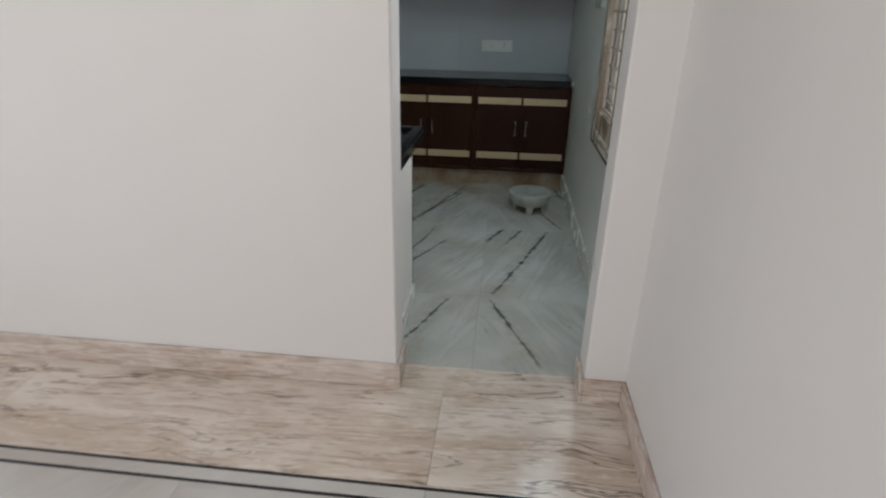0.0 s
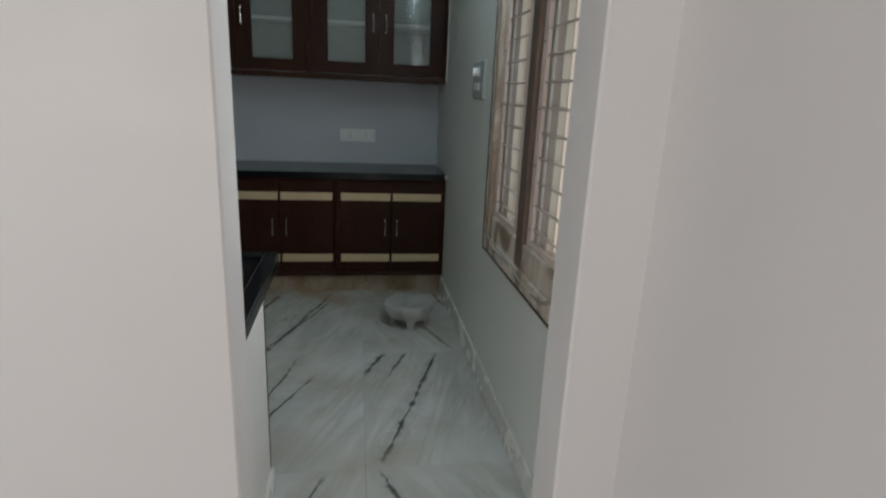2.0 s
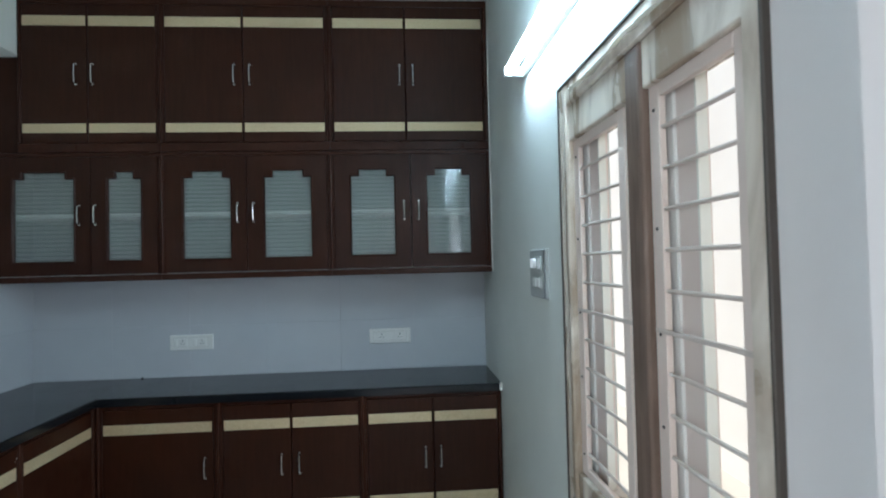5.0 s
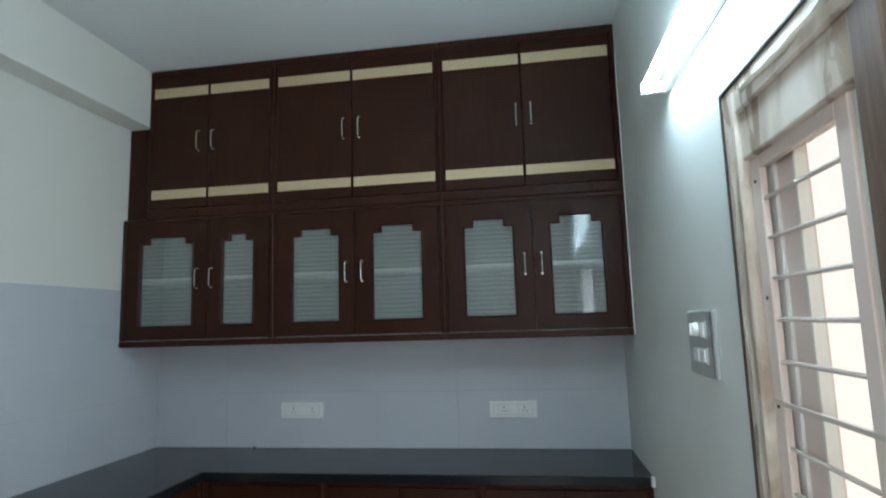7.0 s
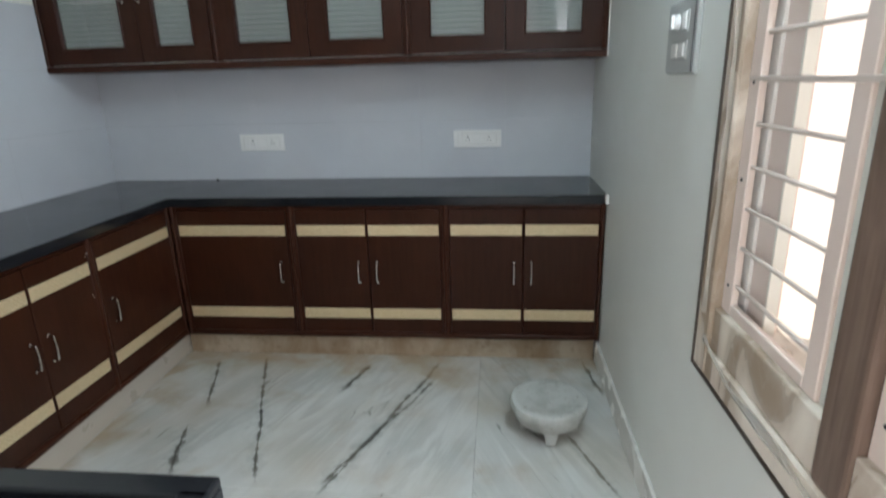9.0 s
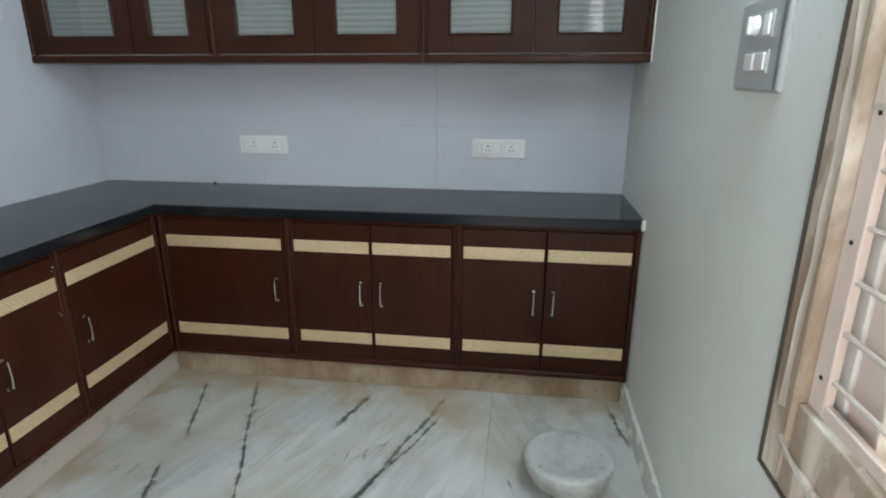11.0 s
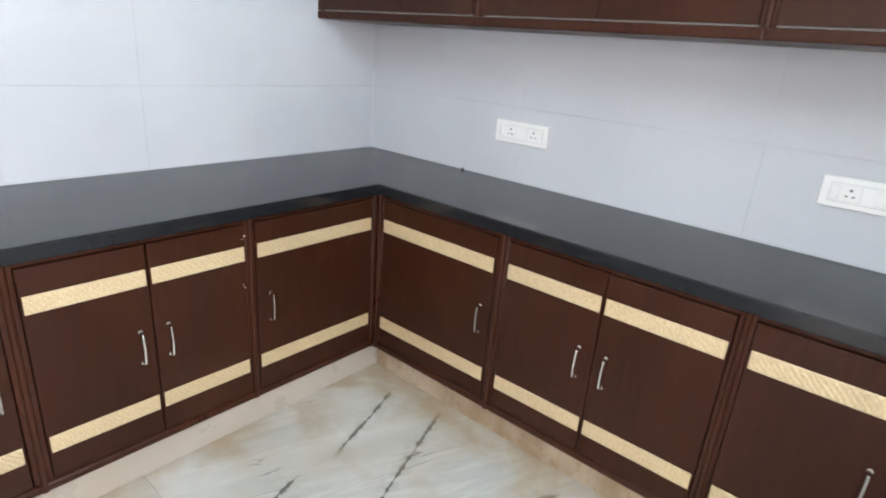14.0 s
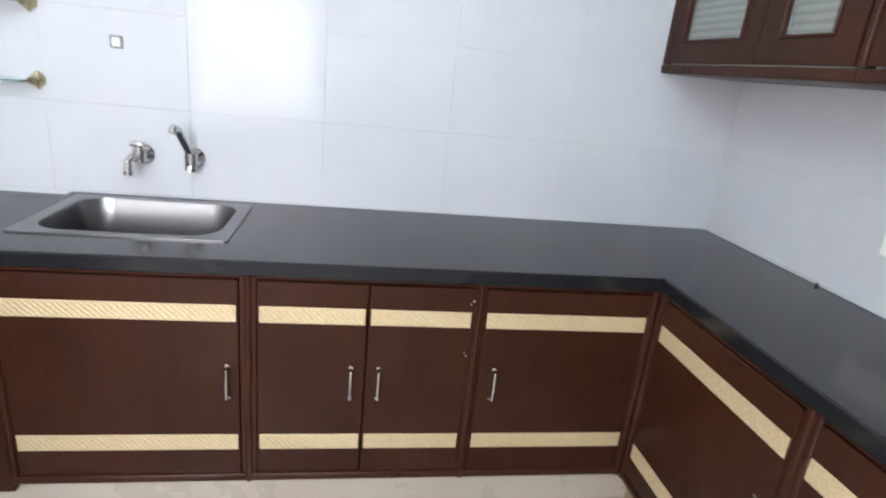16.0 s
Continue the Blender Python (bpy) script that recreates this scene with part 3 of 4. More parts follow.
# loft cupboards up to the ceiling
BANDS_UP = ((2.945, 3.003), (2.335, 2.388))
LOFT = ((-2.164, -1.39, (-2.145, -1.788, -1.410), (-1.848, -1.757)), (-1.39, -0.44, (-1.370, -0.930, -0.460), (-0.977, -0.888)),
        (-0.44, XR - 0.002, (-0.420, 0.006, 0.470), (-0.026, 0.052)))
for x0, x1, (a, b, c), (h1, h2) in LOFT:
    u = thing("loft_cupboard", pose(x0, YUP, 0), "dark brown loft cupboard with cream bands, under the ceiling", "cupboard", "loft cupboards under the ceiling")
    w = x1 - x0
    carcass(u, w, YB - YUP - 0.01, 2.224, ZC - 0.003, M_WOOD)
    plain_door(u, a - x0, b - x0, 2.278, 3.072, BANDS_UP, h1 - x0, (2.612, 2.724))
    plain_door(u, b - x0, c - x0, 2.278, 3.072, BANDS_UP, h2 - x0, (2.612, 2.724))
    post(u, 0 if x0 < -2 else -0.02, a - x0, 2.276, 3.074)
    if x1 > 0:
        post(u, c - x0, w, 2.276, 3.074)
    rail(u, 0, w, 2.224, 2.276)
    rail(u, 0, w, 3.074, ZC - 0.003)
tagged(part("filler_board", box(bmn(), (XL + 0.002, YUP + 0.01, 2.224), (-2.166, YUP + 0.05, 2.773), 0.002), M_WOOD),
       "dark brown filler board beside the loft cupboard under the beam", "board")

# base cupboards; local x runs along the front, the front faces -y
BANDS_LO = ((0.684, 0.738), (0.241, 0.297))
BANDS_SINK = ((0.688, 0.740), (0.253, 0.307))
ZB0, ZB1, HL = 0.135, 0.838, (0.440, 0.545)


def base_unit(m, w, depth, splits, handles, left_post, right_post, label, group, bands=BANDS_LO, top=True):
    u = thing("base_cupboard", m, label, "cupboard", group)
    carcass(u, w, depth, ZB0, ZB1, M_WOOD, None, top)
    for (a, b), h in zip(zip(splits, splits[1:]), handles):
        plain_door(u, a, b, 0.166, 0.816, bands, h, HL)
    if left_post is not None:
        post(u, left_post, splits[0], ZB0, ZB1)
    if right_post:
        post(u, splits[-1], w, ZB0, ZB1)
    rail(u, 0, w, 0.818, ZB1, -0.012)
    part("bottom_moulding", box(bmn(), (0, -0.026, ZB0), (w, 0.02, 0.164), 0.009, 3), M_POST, u, smooth=True)
    return u


YBASE = 4.323
one = "dark brown one-door base cupboard, cream bands,"
two = "dark brown two-door base cupboard with cream bands"
grp = "base cupboards under the black worktop"
DB = YB - YBASE - 0.01
base_unit(pose(-1.645, YBASE, 0), 0.608, DB, (0.012, 0.584), (0.540,), -0.03, False, one + " in the corner", grp)
base_unit(pose(-1.036, YBASE, 0), 0.769, DB, (0.021, 0.383, 0.749), (0.333, 0.426), -0.024, False, two, grp)
base_unit(pose(-0.266, YBASE, 0), 0.762, DB, (0.020, 0.381, 0.741), (0.336, 0.420), -0.020, True, two + " beside the wall", grp)
XBASE = -1.690
DL = XBASE - XL - 0.01
base_unit(pose(XBASE, 3.727, 0, 0, 0, 90), 0.581, DL, (0.018, 0.556), (0.070,), -0.016, True, one + " ending the sink run", grp, BANDS_SINK)
u = base_unit(pose(XBASE, 3.048, 0, 0, 0, 90), 0.683, DL, (0.026, 0.345, 0.664), (0.302, 0.386), -0.02, False, two + ", slightly chipped", grp, BANDS_SINK)
base_unit(pose(XBASE, 2.375, 0, 0, 0, 90), 0.671, DL, (0.020, 0.652), (0.617,), 0, False, one + " below the sink", grp, BANDS_SINK, False)
for cx, cz, cw, ch in ((0.655, 0.775, 0.006, 0.004), (0.648, 0.765, 0.003, 0.003), (0.672, 0.772, 0.004, 0.007), (0.645, 0.602, 0.003, 0.003), (0.650, 0.590, 0.005, 0.003)):
    part("chip", box(bmn(), (cx, -0.0205, cz), (cx + cw, -0.0170, cz + ch), 0.0008), M_WPAINT, u, "small pale chip in the finish")
tagged(part("closing_panel", box(bmn(), (XL + 0.01, 2.19, 0.1), (XBASE + 0.012, 2.373, ZB1), 0.002), M_WOOD), "dark brown closing panel beside the sink cupboard", "panel")
# marble plinth under the base cupboards
skirting("plinth", (-1.70, 4.362, 0), (XR - SK, 4.40, ZB0), M_PLINTH, "stained beige marble plinth under the cupboards")
skirting("plinth", (-1.745, 2.20, 0), (-1.705, 4.40, ZB0), M_PLINTHW, "pale marble plinth under the sink run")

# ---- worktops ----
SINK = (-2.225, -1.835, 2.405, 2.935)     # x0, x1, y0, y1 of the cut-out
TK = 0.040
x0, x1, y0, y1 = SINK
EDGE = 0.004
wt = thing("worktop", pose(0, 0, 0), "polished black granite worktop in an L along two walls", "worktop")
part("slab", boxes(((XL + 0.001, YF, CT - TK), (XR - 0.001, YB - 0.001, CT))), M_GRAN, wt)
bm = bmn()
gx, gy = (XL + 0.001, x0, x1, XF), (2.33, y0, y1, YF - 0.0004)
grid = [[bm.verts.new((px, py, CT)) for py in gy] for px in gx]
cells = [bm.faces.new((grid[i][j], grid[i + 1][j], grid[i + 1][j + 1], grid[i][j + 1])) for i in range(3) for j in range(3) if (i, j) != (1, 1)]
low = bmesh.ops.extrude_face_region(bm, geom=cells)["geom"]
bmesh.ops.translate(bm, verts=[q for q in low if isinstance(q, bmesh.types.BMVert)], vec=(0, 0, -TK))
part("slab", bm, M_GRAN, wt, "granite slab with the sink cut-out")
part("nosing", box(bmn(), (XF - 0.001, YF - 0.006, CT - TK - 0.004), (XR - 0.001, YF + 0.002, CT - 0.001), 0.003), M_GRAN, wt)
part("nosing", box(bmn(), (XF - 0.002, 2.33, CT - TK - 0.004), (XF + 0.006, YF + 0.001, CT - 0.001), 0.003), M_GRAN, wt)

PX1, PY1 = -0.399, 2.318                  # free corner of the return worktop by the door
rt = tagged(part("return_worktop", box(bmn(), (XL + 0.001, YD2 + 0.001, CT - 0.05), (PX1, PY1, CT - 0.012), 0.003), M_GRAN), "black granite return worktop with a raised rim, by the doorway", "worktop")
part("rim", box(box(bmn(), (XL + 0.66, PY1 - 0.045, CT - 0.014), (PX1, PY1, CT + 0.004), 0.005, 2), (PX1 - 0.045, YD2 + 0.002, CT - 0.014), (PX1, PY1 - 0.03, CT + 0.004), 0.005, 2), M_GRAN, rt, "raised black granite rim")
structure("counter_wall", boxes(((-0.52, YD2, 0), (-0.437, 2.19, CT - 0.05)), ((XL, 2.10, 0), (-0.52, 2.19, CT - 0.05))), M_WPAINT, "low white wall that carries the return worktop", "wall")
skirting("baseboard", (-0.437, YD2, 0), (-0.437 + SK, 2.19, 0.115), M_SKIRTW, "pale marble skirting round the low wall")

rf = thing("cupboard_front", pose(0, 2.19, 0), "dark brown cupboard front under the return worktop", "cupboard")
part("panel", box(bmn(), (-1.70, 0.0, 0.10), (-0.436, 0.020, CT - 0.05), 0.002), M_WOOD, rf)
for a, b in ((-1.68, -1.27), (-1.26, -0.86), (-0.85, -0.45)):
    part("door", box(bmn(), (a, 0.018, 0.14), (b, 0.034, CT - 0.07), 0.002), M_WOOD, rf)

# ---- sink and taps ----
snk = thing("sink", pose(0, 0, CT), "stainless steel single-bowl sink set in the black worktop", "sink")


def round_rect(ax, bx, ay, by, r, z, n=6):
    pts = []
    for cx, cy, s in ((bx - r, by - r, 0), (ax + r, by - r, 90), (ax + r, ay + r, 180), (bx - r, ay + r, 270)):
        for i in range(n + 1):
            q = radians(s + 90 * i / n)
            pts.append((cx + r * math.cos(q), cy + r * math.sin(q), z))
    return pts


def loft(bm, loops):
    rings = [[bm.verts.new(p) for p in lp] for lp in loops]
    k = len(rings[0])
    for p, q in zip(rings, rings[1:]):
        for i in range(k):
            bm.faces.new((p[i], p[(i + 1) % k], q[(i + 1) % k], q[i]))
    return rings


bm = bmn()
rings = loft(bm, [round_rect(x0 - 0.03, x1 + 0.03, y0 - 0.035, y1 + 0.035, 0.012, 0.001), round_rect(x0 - 0.03, x1 + 0.03, y0 - 0.035, y1 + 0.035, 0.012, 0.005),
                  round_rect(x0 + 0.004, x1 - 0.004, y0 + 0.004, y1 - 0.004, 0.095, 0.005), round_rect(x0 + 0.008, x1 - 0.008, y0 + 0.008, y1 - 0.008, 0.092, -0.004),
                  round_rect(x0 + 0.014, x1 - 0.014, y0 + 0.014, y1 - 0.014, 0.085, -0.15), round_rect(x0 + 0.05, x1 - 0.05, y0 + 0.05, y1 - 0.05, 0.055, -0.18)])
bm.faces.new(rings[-1])
part("bowl", bm, M_STEEL, snk, "brushed steel bowl with rounded corners", True)
part("drain", lathe(bmn(), [(0.042, -0.1795), (0.042, -0.176), (0.03, -0.177)], 20, ((x0 + x1) / 2, (y0 + y1) / 2, 0)), M_CHROME, snk, smooth=True)

XT = XL + 0.008       # tiled face of the sink wall


def tap(y, z, swivel):
    t = thing("wall_tap", pose(XT, y, z), "chrome wall tap with a long swivel spout" if swivel else "short chrome bib tap over the sink", "tap", "taps over the sink")
    part("flange", rod(rod(bmn(), (0, 0, 0), (0.006, 0, 0), 0.036, 24), (0.006, 0, 0), (0.022, 0, 0), 0.032, 24, 0.020), M_CHROME, t, smooth=True)
    part("valve_body", rod(rod(bmn(), (0.012, 0, 0), (0.06, 0, 0), 0.018, 16), (0.05, 0, -0.020), (0.05, 0, 0.024), 0.022, 18), M_CHROME, t, smooth=True)
    if swivel:
        part("spout", bent(bmn(), [(0.055, 0.0, 0.015), (0.066, -0.012, 0.05), (0.085, -0.030, 0.105), (0.105, -0.038, 0.115), (0.115, -0.040, 0.098)], 0.0135, 12), M_CHROME, t, smooth=True)
        part("knob", rod(bmn(), (0.05, 0.0, -0.016), (0.05, -0.004, -0.040), 0.018, 14, 0.021), M_CHROME, t, smooth=True)
    else:
        part("spout", bent(bmn(), [(0.055, 0.0, 0.0), (0.085, -0.012, 0.0), (0.102, -0.02, -0.012), (0.104, -0.021, -0.045)], 0.0135, 12), M_CHROME, t, smooth=True)
        part("nozzle", rod(bmn(), (0.104, -0.021, -0.045), (0.104, -0.021, -0.058), 0.016, 14), M_CHROME, t, smooth=True)
        part("knob", box(rod(bmn(), (0.05, 0, 0.02), (0.05, 0, 0.036), 0.015, 14), (0.034, -0.026, 0.034), (0.066, 0.016, 0.050), 0.004, 2), M_CHROME, t, smooth=True)
    return t


tap(2.585, 1.035, False)
tap(2.757, 1.035, True)

# glass wall shelves with brass brackets
for z in (1.262, 1.505):
    s = thing("glass_shelf", pose(XT, 2.03, z), "small green-edged glass shelf on brass brackets above the sink", "shelf", "glass shelves over the sink")
    part("glass_plate", box(bmn(), (0.012, -0.24, -0.004), (0.125, 0.24, 0.004), 0.0015), M_SHELFGLASS, s)
    for yy in (-0.215, 0.235):
        b = part("bracket", box(rod(rod(bmn(), (0, yy, 0), (0.008, yy, 0), 0.024, 18), (0.006, yy, 0), (0.05, yy, 0), 0.008, 12), (0.03, yy - 0.008, -0.012), (0.055, yy + 0.008, 0.012), 0.003), M_BRASS, s, "aged brass bracket", True)
        part("finial", bent(bmn(), [(0.006, yy, -0.03), (0.01, yy, 0.0), (0.006, yy, 0.03)], 0.006, 10), M_BRASS, b, smooth=True)
mp = thing("wall_point", pose(XT, 2.52, 1.408), "small square metal outlet plate with a white insert", "outlet")
part("plate", box(bmn(), (0, -0.021, -0.021), (0.006, 0.021, 0.021), 0.002), M_STEEL, mp)
part("insert", box(bmn(), (0.005, -0.012, -0.014), (0.010, 0.012, 0.014), 0.002), M_PLASTIC, mp)

# ---- sockets and switches ----


def socket_plate(x):
    s = thing("socket_plate", pose(x, YB - 0.008, 1.094), "white plastic plate with two sockets above the worktop", "socket", "socket plates above the worktop")
    w, h = 0.264, 0.094
    part("plate", box(bmn(), (-w / 2, -0.011, -h / 2), (w / 2, 0, h / 2), 0.004, 2), M_PLASTIC, s)
    part("grid_frame", boxes(((-0.108, -0.0135, -0.030), (0.108, -0.010, -0.027)), ((-0.108, -0.0135, 0.027), (0.108, -0.010, 0.030)), ((-0.108, -0.0135, -0.027), (-0.105, -0.010, 0.027)), ((0.105, -0.0135, -0.027), (0.108, -0.010, 0.027))), M_PLASTIC2, s)
    for c in (-0.052, 0.064):
        m = part("socket", box(bmn(), (c - 0.027, -0.0145, -0.024), (c + 0.027, -0.010, 0.024), 0.002), M_PLASTIC, s)
        part("pin_holes", boxes(*[((c + a - r, -0.0152, b - r), (c + a + r, -0.014, b + r)) for a, b, r in ((0, 0.011, 0.0038), (-0.009, -0.008, 0.0030), (0.009, -0.008, 0.0030))]), M_PIN, m)
    for c in (-0.092, 0.022):
        part("rocker", box(bmn(), (c - 0.011, -0.0165, -0.023), (c + 0.011, -0.010, 0.023), 0.003), M_PLASTIC, s)


socket_plate(-1.358)
socket_plate(-0.122)

sw = thing("switch_plate", pose(XR, 3.360, 1.505), "grey-framed white switch board beside the window", "switch")
part("back_box", box(bmn(), (-0.010, -0.122, -0.096), (0, 0.122, 0.096), 0.003), M_GREY, sw)
part("plate", box(bmn(), (-0.016, -0.118, -0.092), (-0.009, 0.118, 0.092), 0.004, 2), M_GREY, sw, "grey cover plate")
part("edge_strip", box(bmn(), (-0.018, -0.118, -0.090), (-0.012, -0.111, 0.090), 0.001), M_STEEL, sw, "bright metal edge strip")
part("module_frame", box(bmn(), (-0.020, -0.068, -0.058), (-0.014, 0.056, -0.010), 0.003, 2), M_GREY, sw)
part("module_frame", box(bmn(), (-0.020, -0.068, 0.012), (-0.014, 0.056, 0.066), 0.003, 2), M_GREY, sw)
for y in (-0.036, 0.022):
    part("rocker", box(bmn(), (-0.025, y - 0.024, -0.052), (-0.018, y + 0.024, -0.016), 0.003, 2), M_PLASTIC2, sw)
part("rocker", box(bmn(), (-0.024, -0.062, 0.018), (-0.018, -0.030, 0.060), 0.003, 2), M_PLASTIC, sw)
part("regulator_knob", box(rod(bmn(), (-0.018, 0.012, 0.040), (-0.032, 0.012, 0.040), 0.021, 20, 0.018), (-0.040, 0.006, 0.022), (-0.030, 0.018, 0.058), 0.003, 2), M_PLASTIC, sw, "white fan regulator knob", True)

# ---- tube light over the window ----
TY0, TY1, TZ = 2.290, 3.510, 2.346
tb = thing("tube_light", pose(XR, 0, TZ), "lit fluorescent tube on a white batten above the window", "light")
part("batten", box(bmn(), (-0.026, TY0 + 0.02, -0.016), (0, TY1 - 0.02, 0.016), 0.004), M_WPAINT, tb)
for y in (TY0 + 0.012, TY1 - 0.012):
    part("lamp_holder", box(bmn(), (-0.10, y - 0.012, -0.018), (-0.01, y + 0.012, 0.018), 0.004, 2), M_PLASTIC, tb)
part("tube", rod(bmn(), (-0.078, TY0 + 0.025, 0), (-0.078, TY1 - 0.025, 0), 0.019, 20), M_TUBE, tb, "glowing white glass tube", True)

# ---- window ----
win = tagged(thing("window_1", pose(0, 0, 0), "two-bay wooden window, its frame wrapped in dusty film", "window"), kind="structure")
FX0, FX1 = XR - 0.010, XR + 0.10
YM0, YM1 = 2.412, 2.498
SZ0, SZ1 = 0.885, 1.935                                   # clear height between the inner rails
part("frame", boxes(((FX0, WY0, WZ0), (FX1, WY0 + 0.055, WZ1)), ((FX0, WY1 - 0.075, WZ0), (FX1, WY1, WZ1)),
                    ((FX0, WY0 + 0.055, WZ0), (FX1, WY1 - 0.075, WZ0 + 0.075)), ((FX0, WY0 + 0.055, WZ1 - 0.075), (FX1, WY1 - 0.075, WZ1)), bevel=0.006), M_FILM, win, "brown frame under crumpled dusty film")
part("mullion", box(bmn(), (FX0 + 0.003, YM0, WZ0 + 0.075), (FX1, YM1, WZ1 - 0.075), 0.008, 2), M_MULL, win, "dark brown wooden mullion")
bm = bmn()
for a, b in (((FX0 - 0.004, WY0 - 0.005, WZ0 - 0.005), (XR + 0.01, WY0 + 0.004, WZ1 + 0.005)), ((FX0 - 0.004, WY1 - 0.004, WZ0 - 0.005), (XR + 0.01, WY1 + 0.005, WZ1 + 0.005)),
             ((FX0 - 0.004, WY0 + 0.004, WZ0 - 0.005), (XR + 0.01, WY1 - 0.004, WZ0 + 0.004)), ((FX0 - 0.004, WY0 + 0.004, WZ1 - 0.004), (XR + 0.01, WY1 - 0.004, WZ1 + 0.005))):
    box(bm, a, b, 0.002)
part("outer_bead", bm, M_BEAD, win, "thin dark bead round the frame")


def crumpled_strip(pts, width, seed):
    """A loose ribbon of wrapping film that follows a line on the frame, folded along its middle."""
    rng = random.Random(seed)
    bm = bmn()
    rows = []
    steps = 14
    for k in range(steps + 1):
        u = k / steps * (len(pts) - 1)
        i = min(int(u), len(pts) - 2)
        p = Vector(pts[i]).lerp(Vector(pts[i + 1]), u - i)
        d = (Vector(pts[i + 1]) - Vector(pts[i])).normalized()
        across = Vector((0, -d.z, d.y))
        w = width * (0.25 + 0.9 * rng.random())
        lift = [0.0005, 0.004 + 0.006 * rng.random(), 0.001 + 0.004 * rng.random(), 0.0005]
        rows.append([bm.verts.new(p + across * w * (q - 0.5) + Vector((-h, 0, 0))) for q, h in zip((0, 0.35, 0.7, 1), lift)])
    for r0, r1 in zip(rows, rows[1:]):
        for i in range(3):
            bm.faces.new((r0[i], r0[i + 1], r1[i + 1], r1[i]))
    return bm


FACE = FX0 - 0.001
for pts, wd in ((((FACE, 2.985, 0.86), (FACE, 2.972, 1.30), (FACE, 2.985, 1.62), (FACE, 2.975, 2.02)), 0.022),
                (((FACE, 2.97, 0.80), (FACE, 2.80, 0.755), (FACE, 2.55, 0.760), (FACE, 2.30, 0.735)), 0.026),
                (((FACE, 2.90, 2.085), (FACE, 2.70, 2.075), (FACE, 2.45, 2.085), (FACE, 2.15, 2.07)), 0.022),
                (((FACE, 2.25, 0.745), (FACE, 2.12, 0.752), (FACE, 2.015, 0.80)), 0.028)):
    part("wrapping_film", crumpled_strip(pts, wd, int(wd * 9000) + len(pts)), M_WRAP, win, "loose milky wrapping film", True)

for a, b, near_bay in ((WY0 + 0.055, YM0, True), (YM1, WY1 - 0.075, False)):
    gx = XR + 0.016
    # inner rails of the bay, set back a little
    for zz0, zz1 in ((WZ0 + 0.075, SZ0), (SZ1, WZ1 - 0.075)):
        part("inner_rail", box(bmn(), (FX0 + 0.008, a, zz0), (FX1 - 0.01, b, zz1), 0.005, 2), M_FILM, win, "brown inner rail under dusty film")
    p, q = (a + 0.010, b - 0.002) if near_bay else (a + 0.052, b - 0.002)
    z0, z1 = SZ0, SZ1
    g = part("grille_frame", boxes(((gx - 0.004, p, z0), (gx + 0.012, p + 0.042, z1)), ((gx - 0.004, q - 0.048, z0), (gx + 0.012, q, z1)),
                                   ((gx - 0.004, p + 0.042, z0), (gx + 0.012, q - 0.048, z0 + 0.026)), ((gx - 0.004, p + 0.042, z1 - 0.030), (gx + 0.012, q - 0.048, z1)), bevel=0.002), M_MAUVE, win, "pale pinkish painted grille frame")
    for i in range(11):
        z = 1.838 - 0.0883 * i
        part("grille_bar", rod(bmn(), (gx + 0.004, p + 0.03, z), (gx + 0.004, q - 0.03, z), 0.0050, 8), M_ROD, g)
    part("grille_strap", box(bmn(), (gx - 0.006, a - 0.002, 1.393), (gx + 0.002, q - 0.002, 1.403), 0.001), M_ROD, g)
    for z in (0.95, 1.19, 1.39, 1.62, 1.88):
        part("screw", rod(bmn(), (gx - 0.006, q - 0.024, z), (gx - 0.003, q - 0.024, z), 0.004, 10), M_HOLE, g)
    # fixed rebate strip beside the grille and the shutter stiles behind the bars
    part("rebate_strip", box(bmn(), (gx + 0.002, a, z0), (FX1 - 0.02, p - 0.002, z1), 0.002), M_CREAM, win, "cream painted rebate strip")
    ox = XR + 0.036
    part("shutter_stile", boxes(((ox, q - 0.062, z0), (ox + 0.034, q, z1)), bevel=0.002), M_WPAINT, win, "white shutter edge behind the bars")
    part("shutter_stile", boxes(((ox + 0.006, q - 0.142, z0), (ox + 0.034, q - 0.062, z1)), bevel=0.002), M_PINK, win, "pinkish shutter stile behind the bars")
    part("shutter_bead", boxes(((ox + 0.003, q - 0.150, z0), (ox + 0.026, q - 0.142, z1)), bevel=0.001), M_CREAM, win, "thin cream bead on the shutter stile")

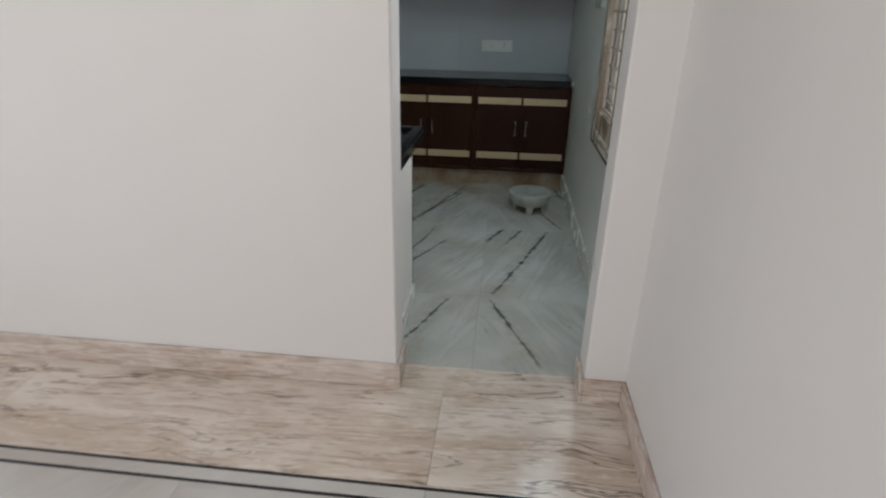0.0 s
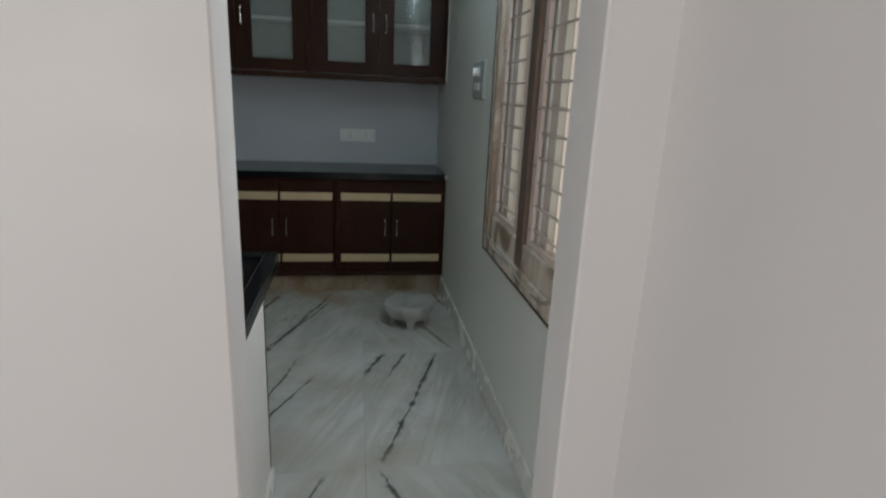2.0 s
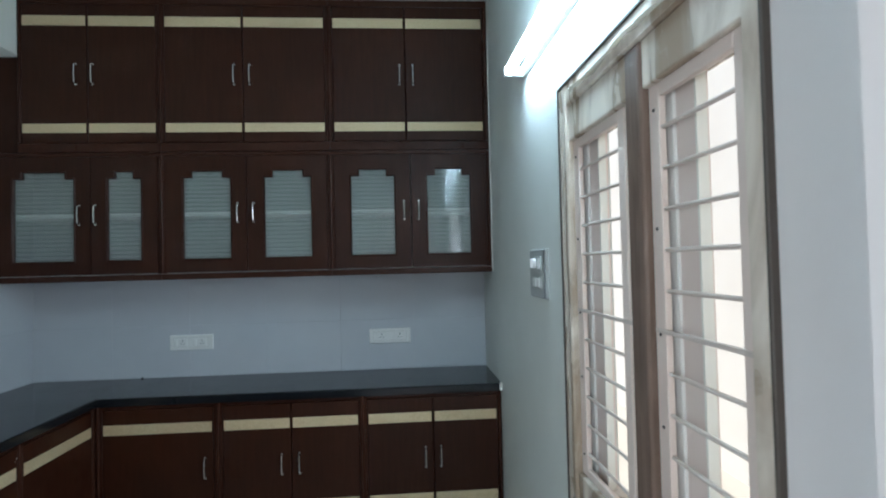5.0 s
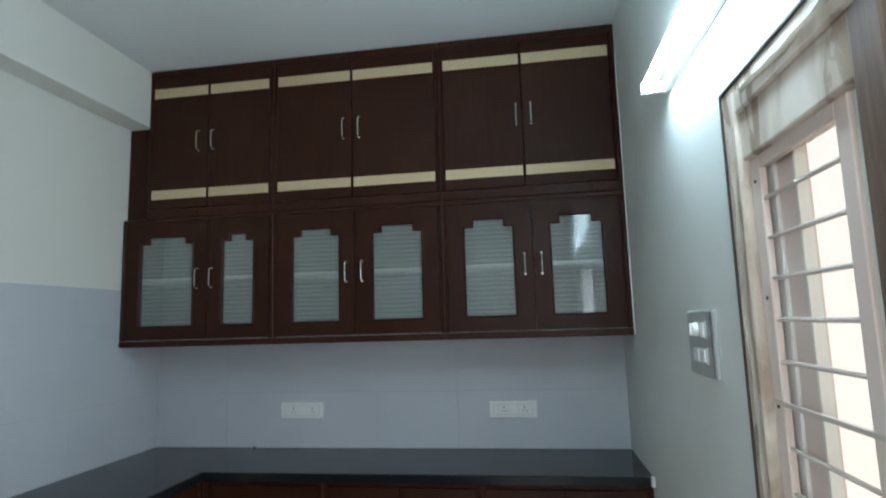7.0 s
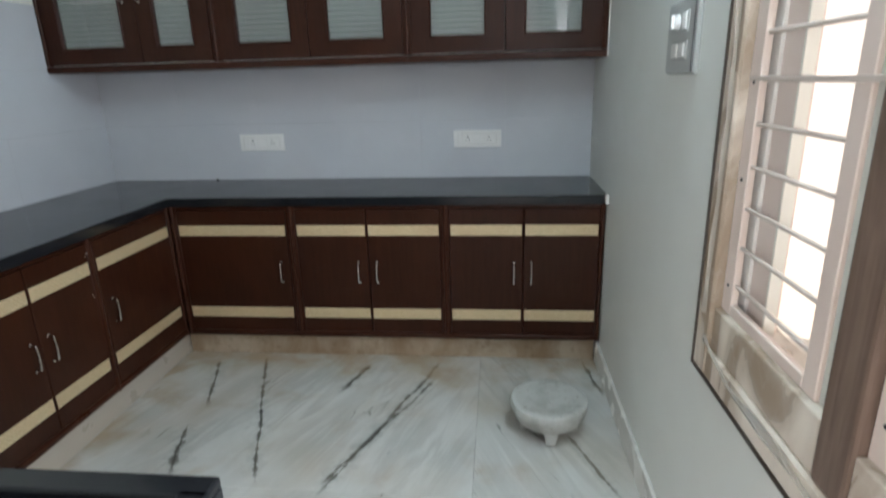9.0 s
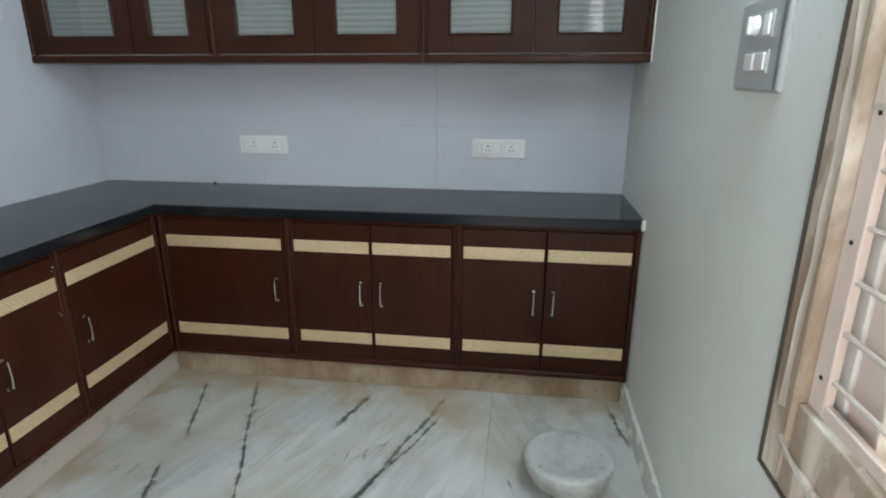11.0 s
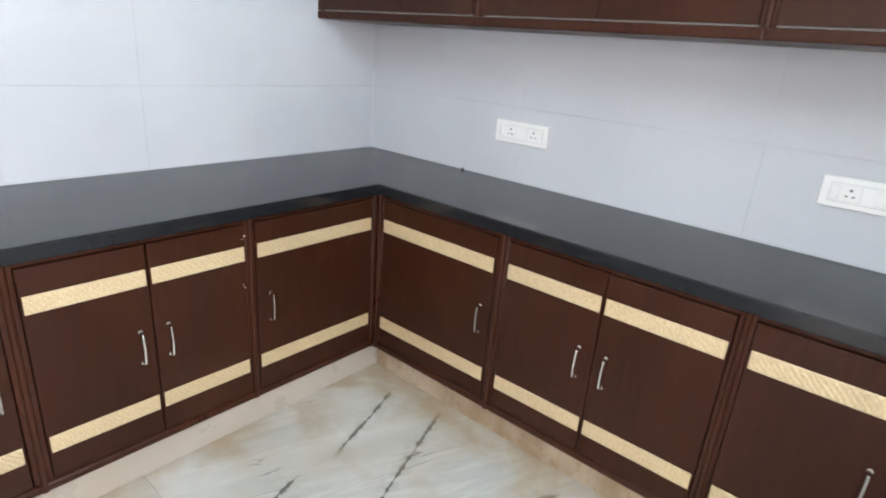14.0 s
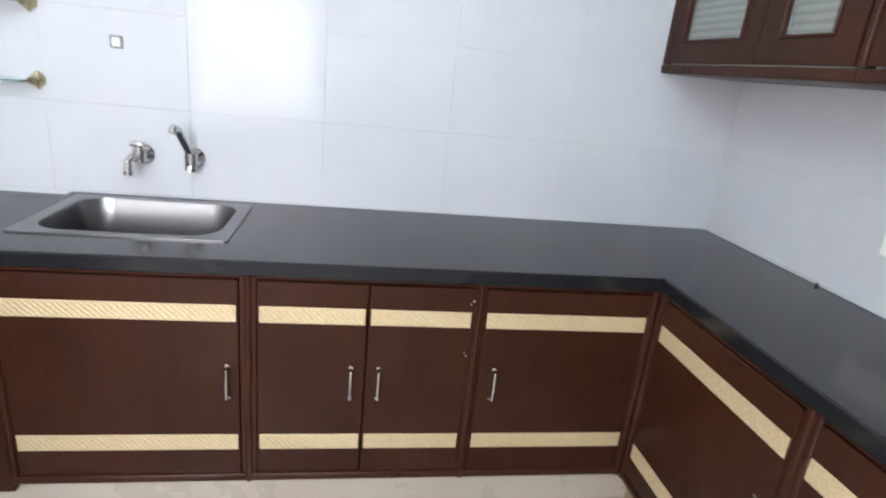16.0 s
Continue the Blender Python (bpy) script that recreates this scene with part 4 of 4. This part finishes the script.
# ---- low stool ----
st = thing("stool", pose(0.203, 3.742, 0, 0, 0, -6), "low round grey plastic stool on the marble floor", "stool")
part("seat", lathe(bmn(), [(0.090, 0.056), (0.112, 0.052), (0.128, 0.060), (0.141, 0.078), (0.152, 0.104), (0.158, 0.128), (0.154, 0.144), (0.144, 0.1515), (0.133, 0.1525), (0.124, 0.1508), (0.06, 0.1500), (0.012, 0.1500)], 56), M_STOOL, st, smooth=True)
for i in range(4):
    bm = bmn()
    foot, knee = (0.094, 0.118, 0.019), (0.084, 0.120, 0.032)          # inner radius, outer radius, half width
    ring = [[bm.verts.new((r, w, z)) for r, w in ((lo, -hw), (hi, -hw), (hi, hw), (lo, hw))] for z, (lo, hi, hw) in ((0.0, foot), (0.030, (0.091, 0.120, 0.023)), (0.062, knee))]
    for r0, r1 in zip(ring, ring[1:]):
        for k in range(4):
            bm.faces.new((r0[k], r0[(k + 1) % 4], r1[(k + 1) % 4], r1[k]))
    bm.faces.new(ring[-1])
    bm.faces.new(list(reversed(ring[0])))
    bmesh.ops.bevel(bm, geom=list(bm.edges), offset=0.004, segments=2, profile=0.5, affect="EDGES")
    bmesh.ops.rotate(bm, verts=bm.verts, cent=(0, 0, 0), matrix=Matrix.Rotation(radians(-84 + 90 * i), 3, "Z"))
    part("leg", bm, M_STOOL, st, smooth=True)

# ---- small marks ----
for ya, za, yb, zb in ((4.268, 0.842, 4.292, 0.886), (4.285, 0.06, 4.296, 0.082)):
    tagged(part("plaster_dab", box(bmn(), (XR - 0.014, ya, za), (XR, yb, zb), 0.004, 2), M_WPAINT), "dab of white plaster at the cupboard end on the wall", "plaster")
tagged(part("pipe_stub", rod(rod(bmn(), (-1.655, YB - 0.02, CT), (-1.655, YB - 0.02, CT + 0.006), 0.006, 10), (-1.655, YB - 0.02, CT + 0.006), (-1.655, YB - 0.02, CT + 0.010), 0.004, 8), M_HOLE), "small dark plug on the worktop by the tiles", "plug")
structure("trim", boxes(((XR - 0.005, YUP - 0.027, 1.496), (XR, YUP - 0.021, 2.95))), M_WPAINT, "thin white putty line beside the cupboards", "trim")

# ---- tiles, last ----
rows_of_tiles(wall_back, XL + 0.008, XR - 0.001, -0.435, lambda c, z: (c, YB, z), 0)
rows_of_tiles(wall_sink, YD2 + 0.001, YB - 0.008, 2.745, lambda c, z: (XL, c, z), 90)
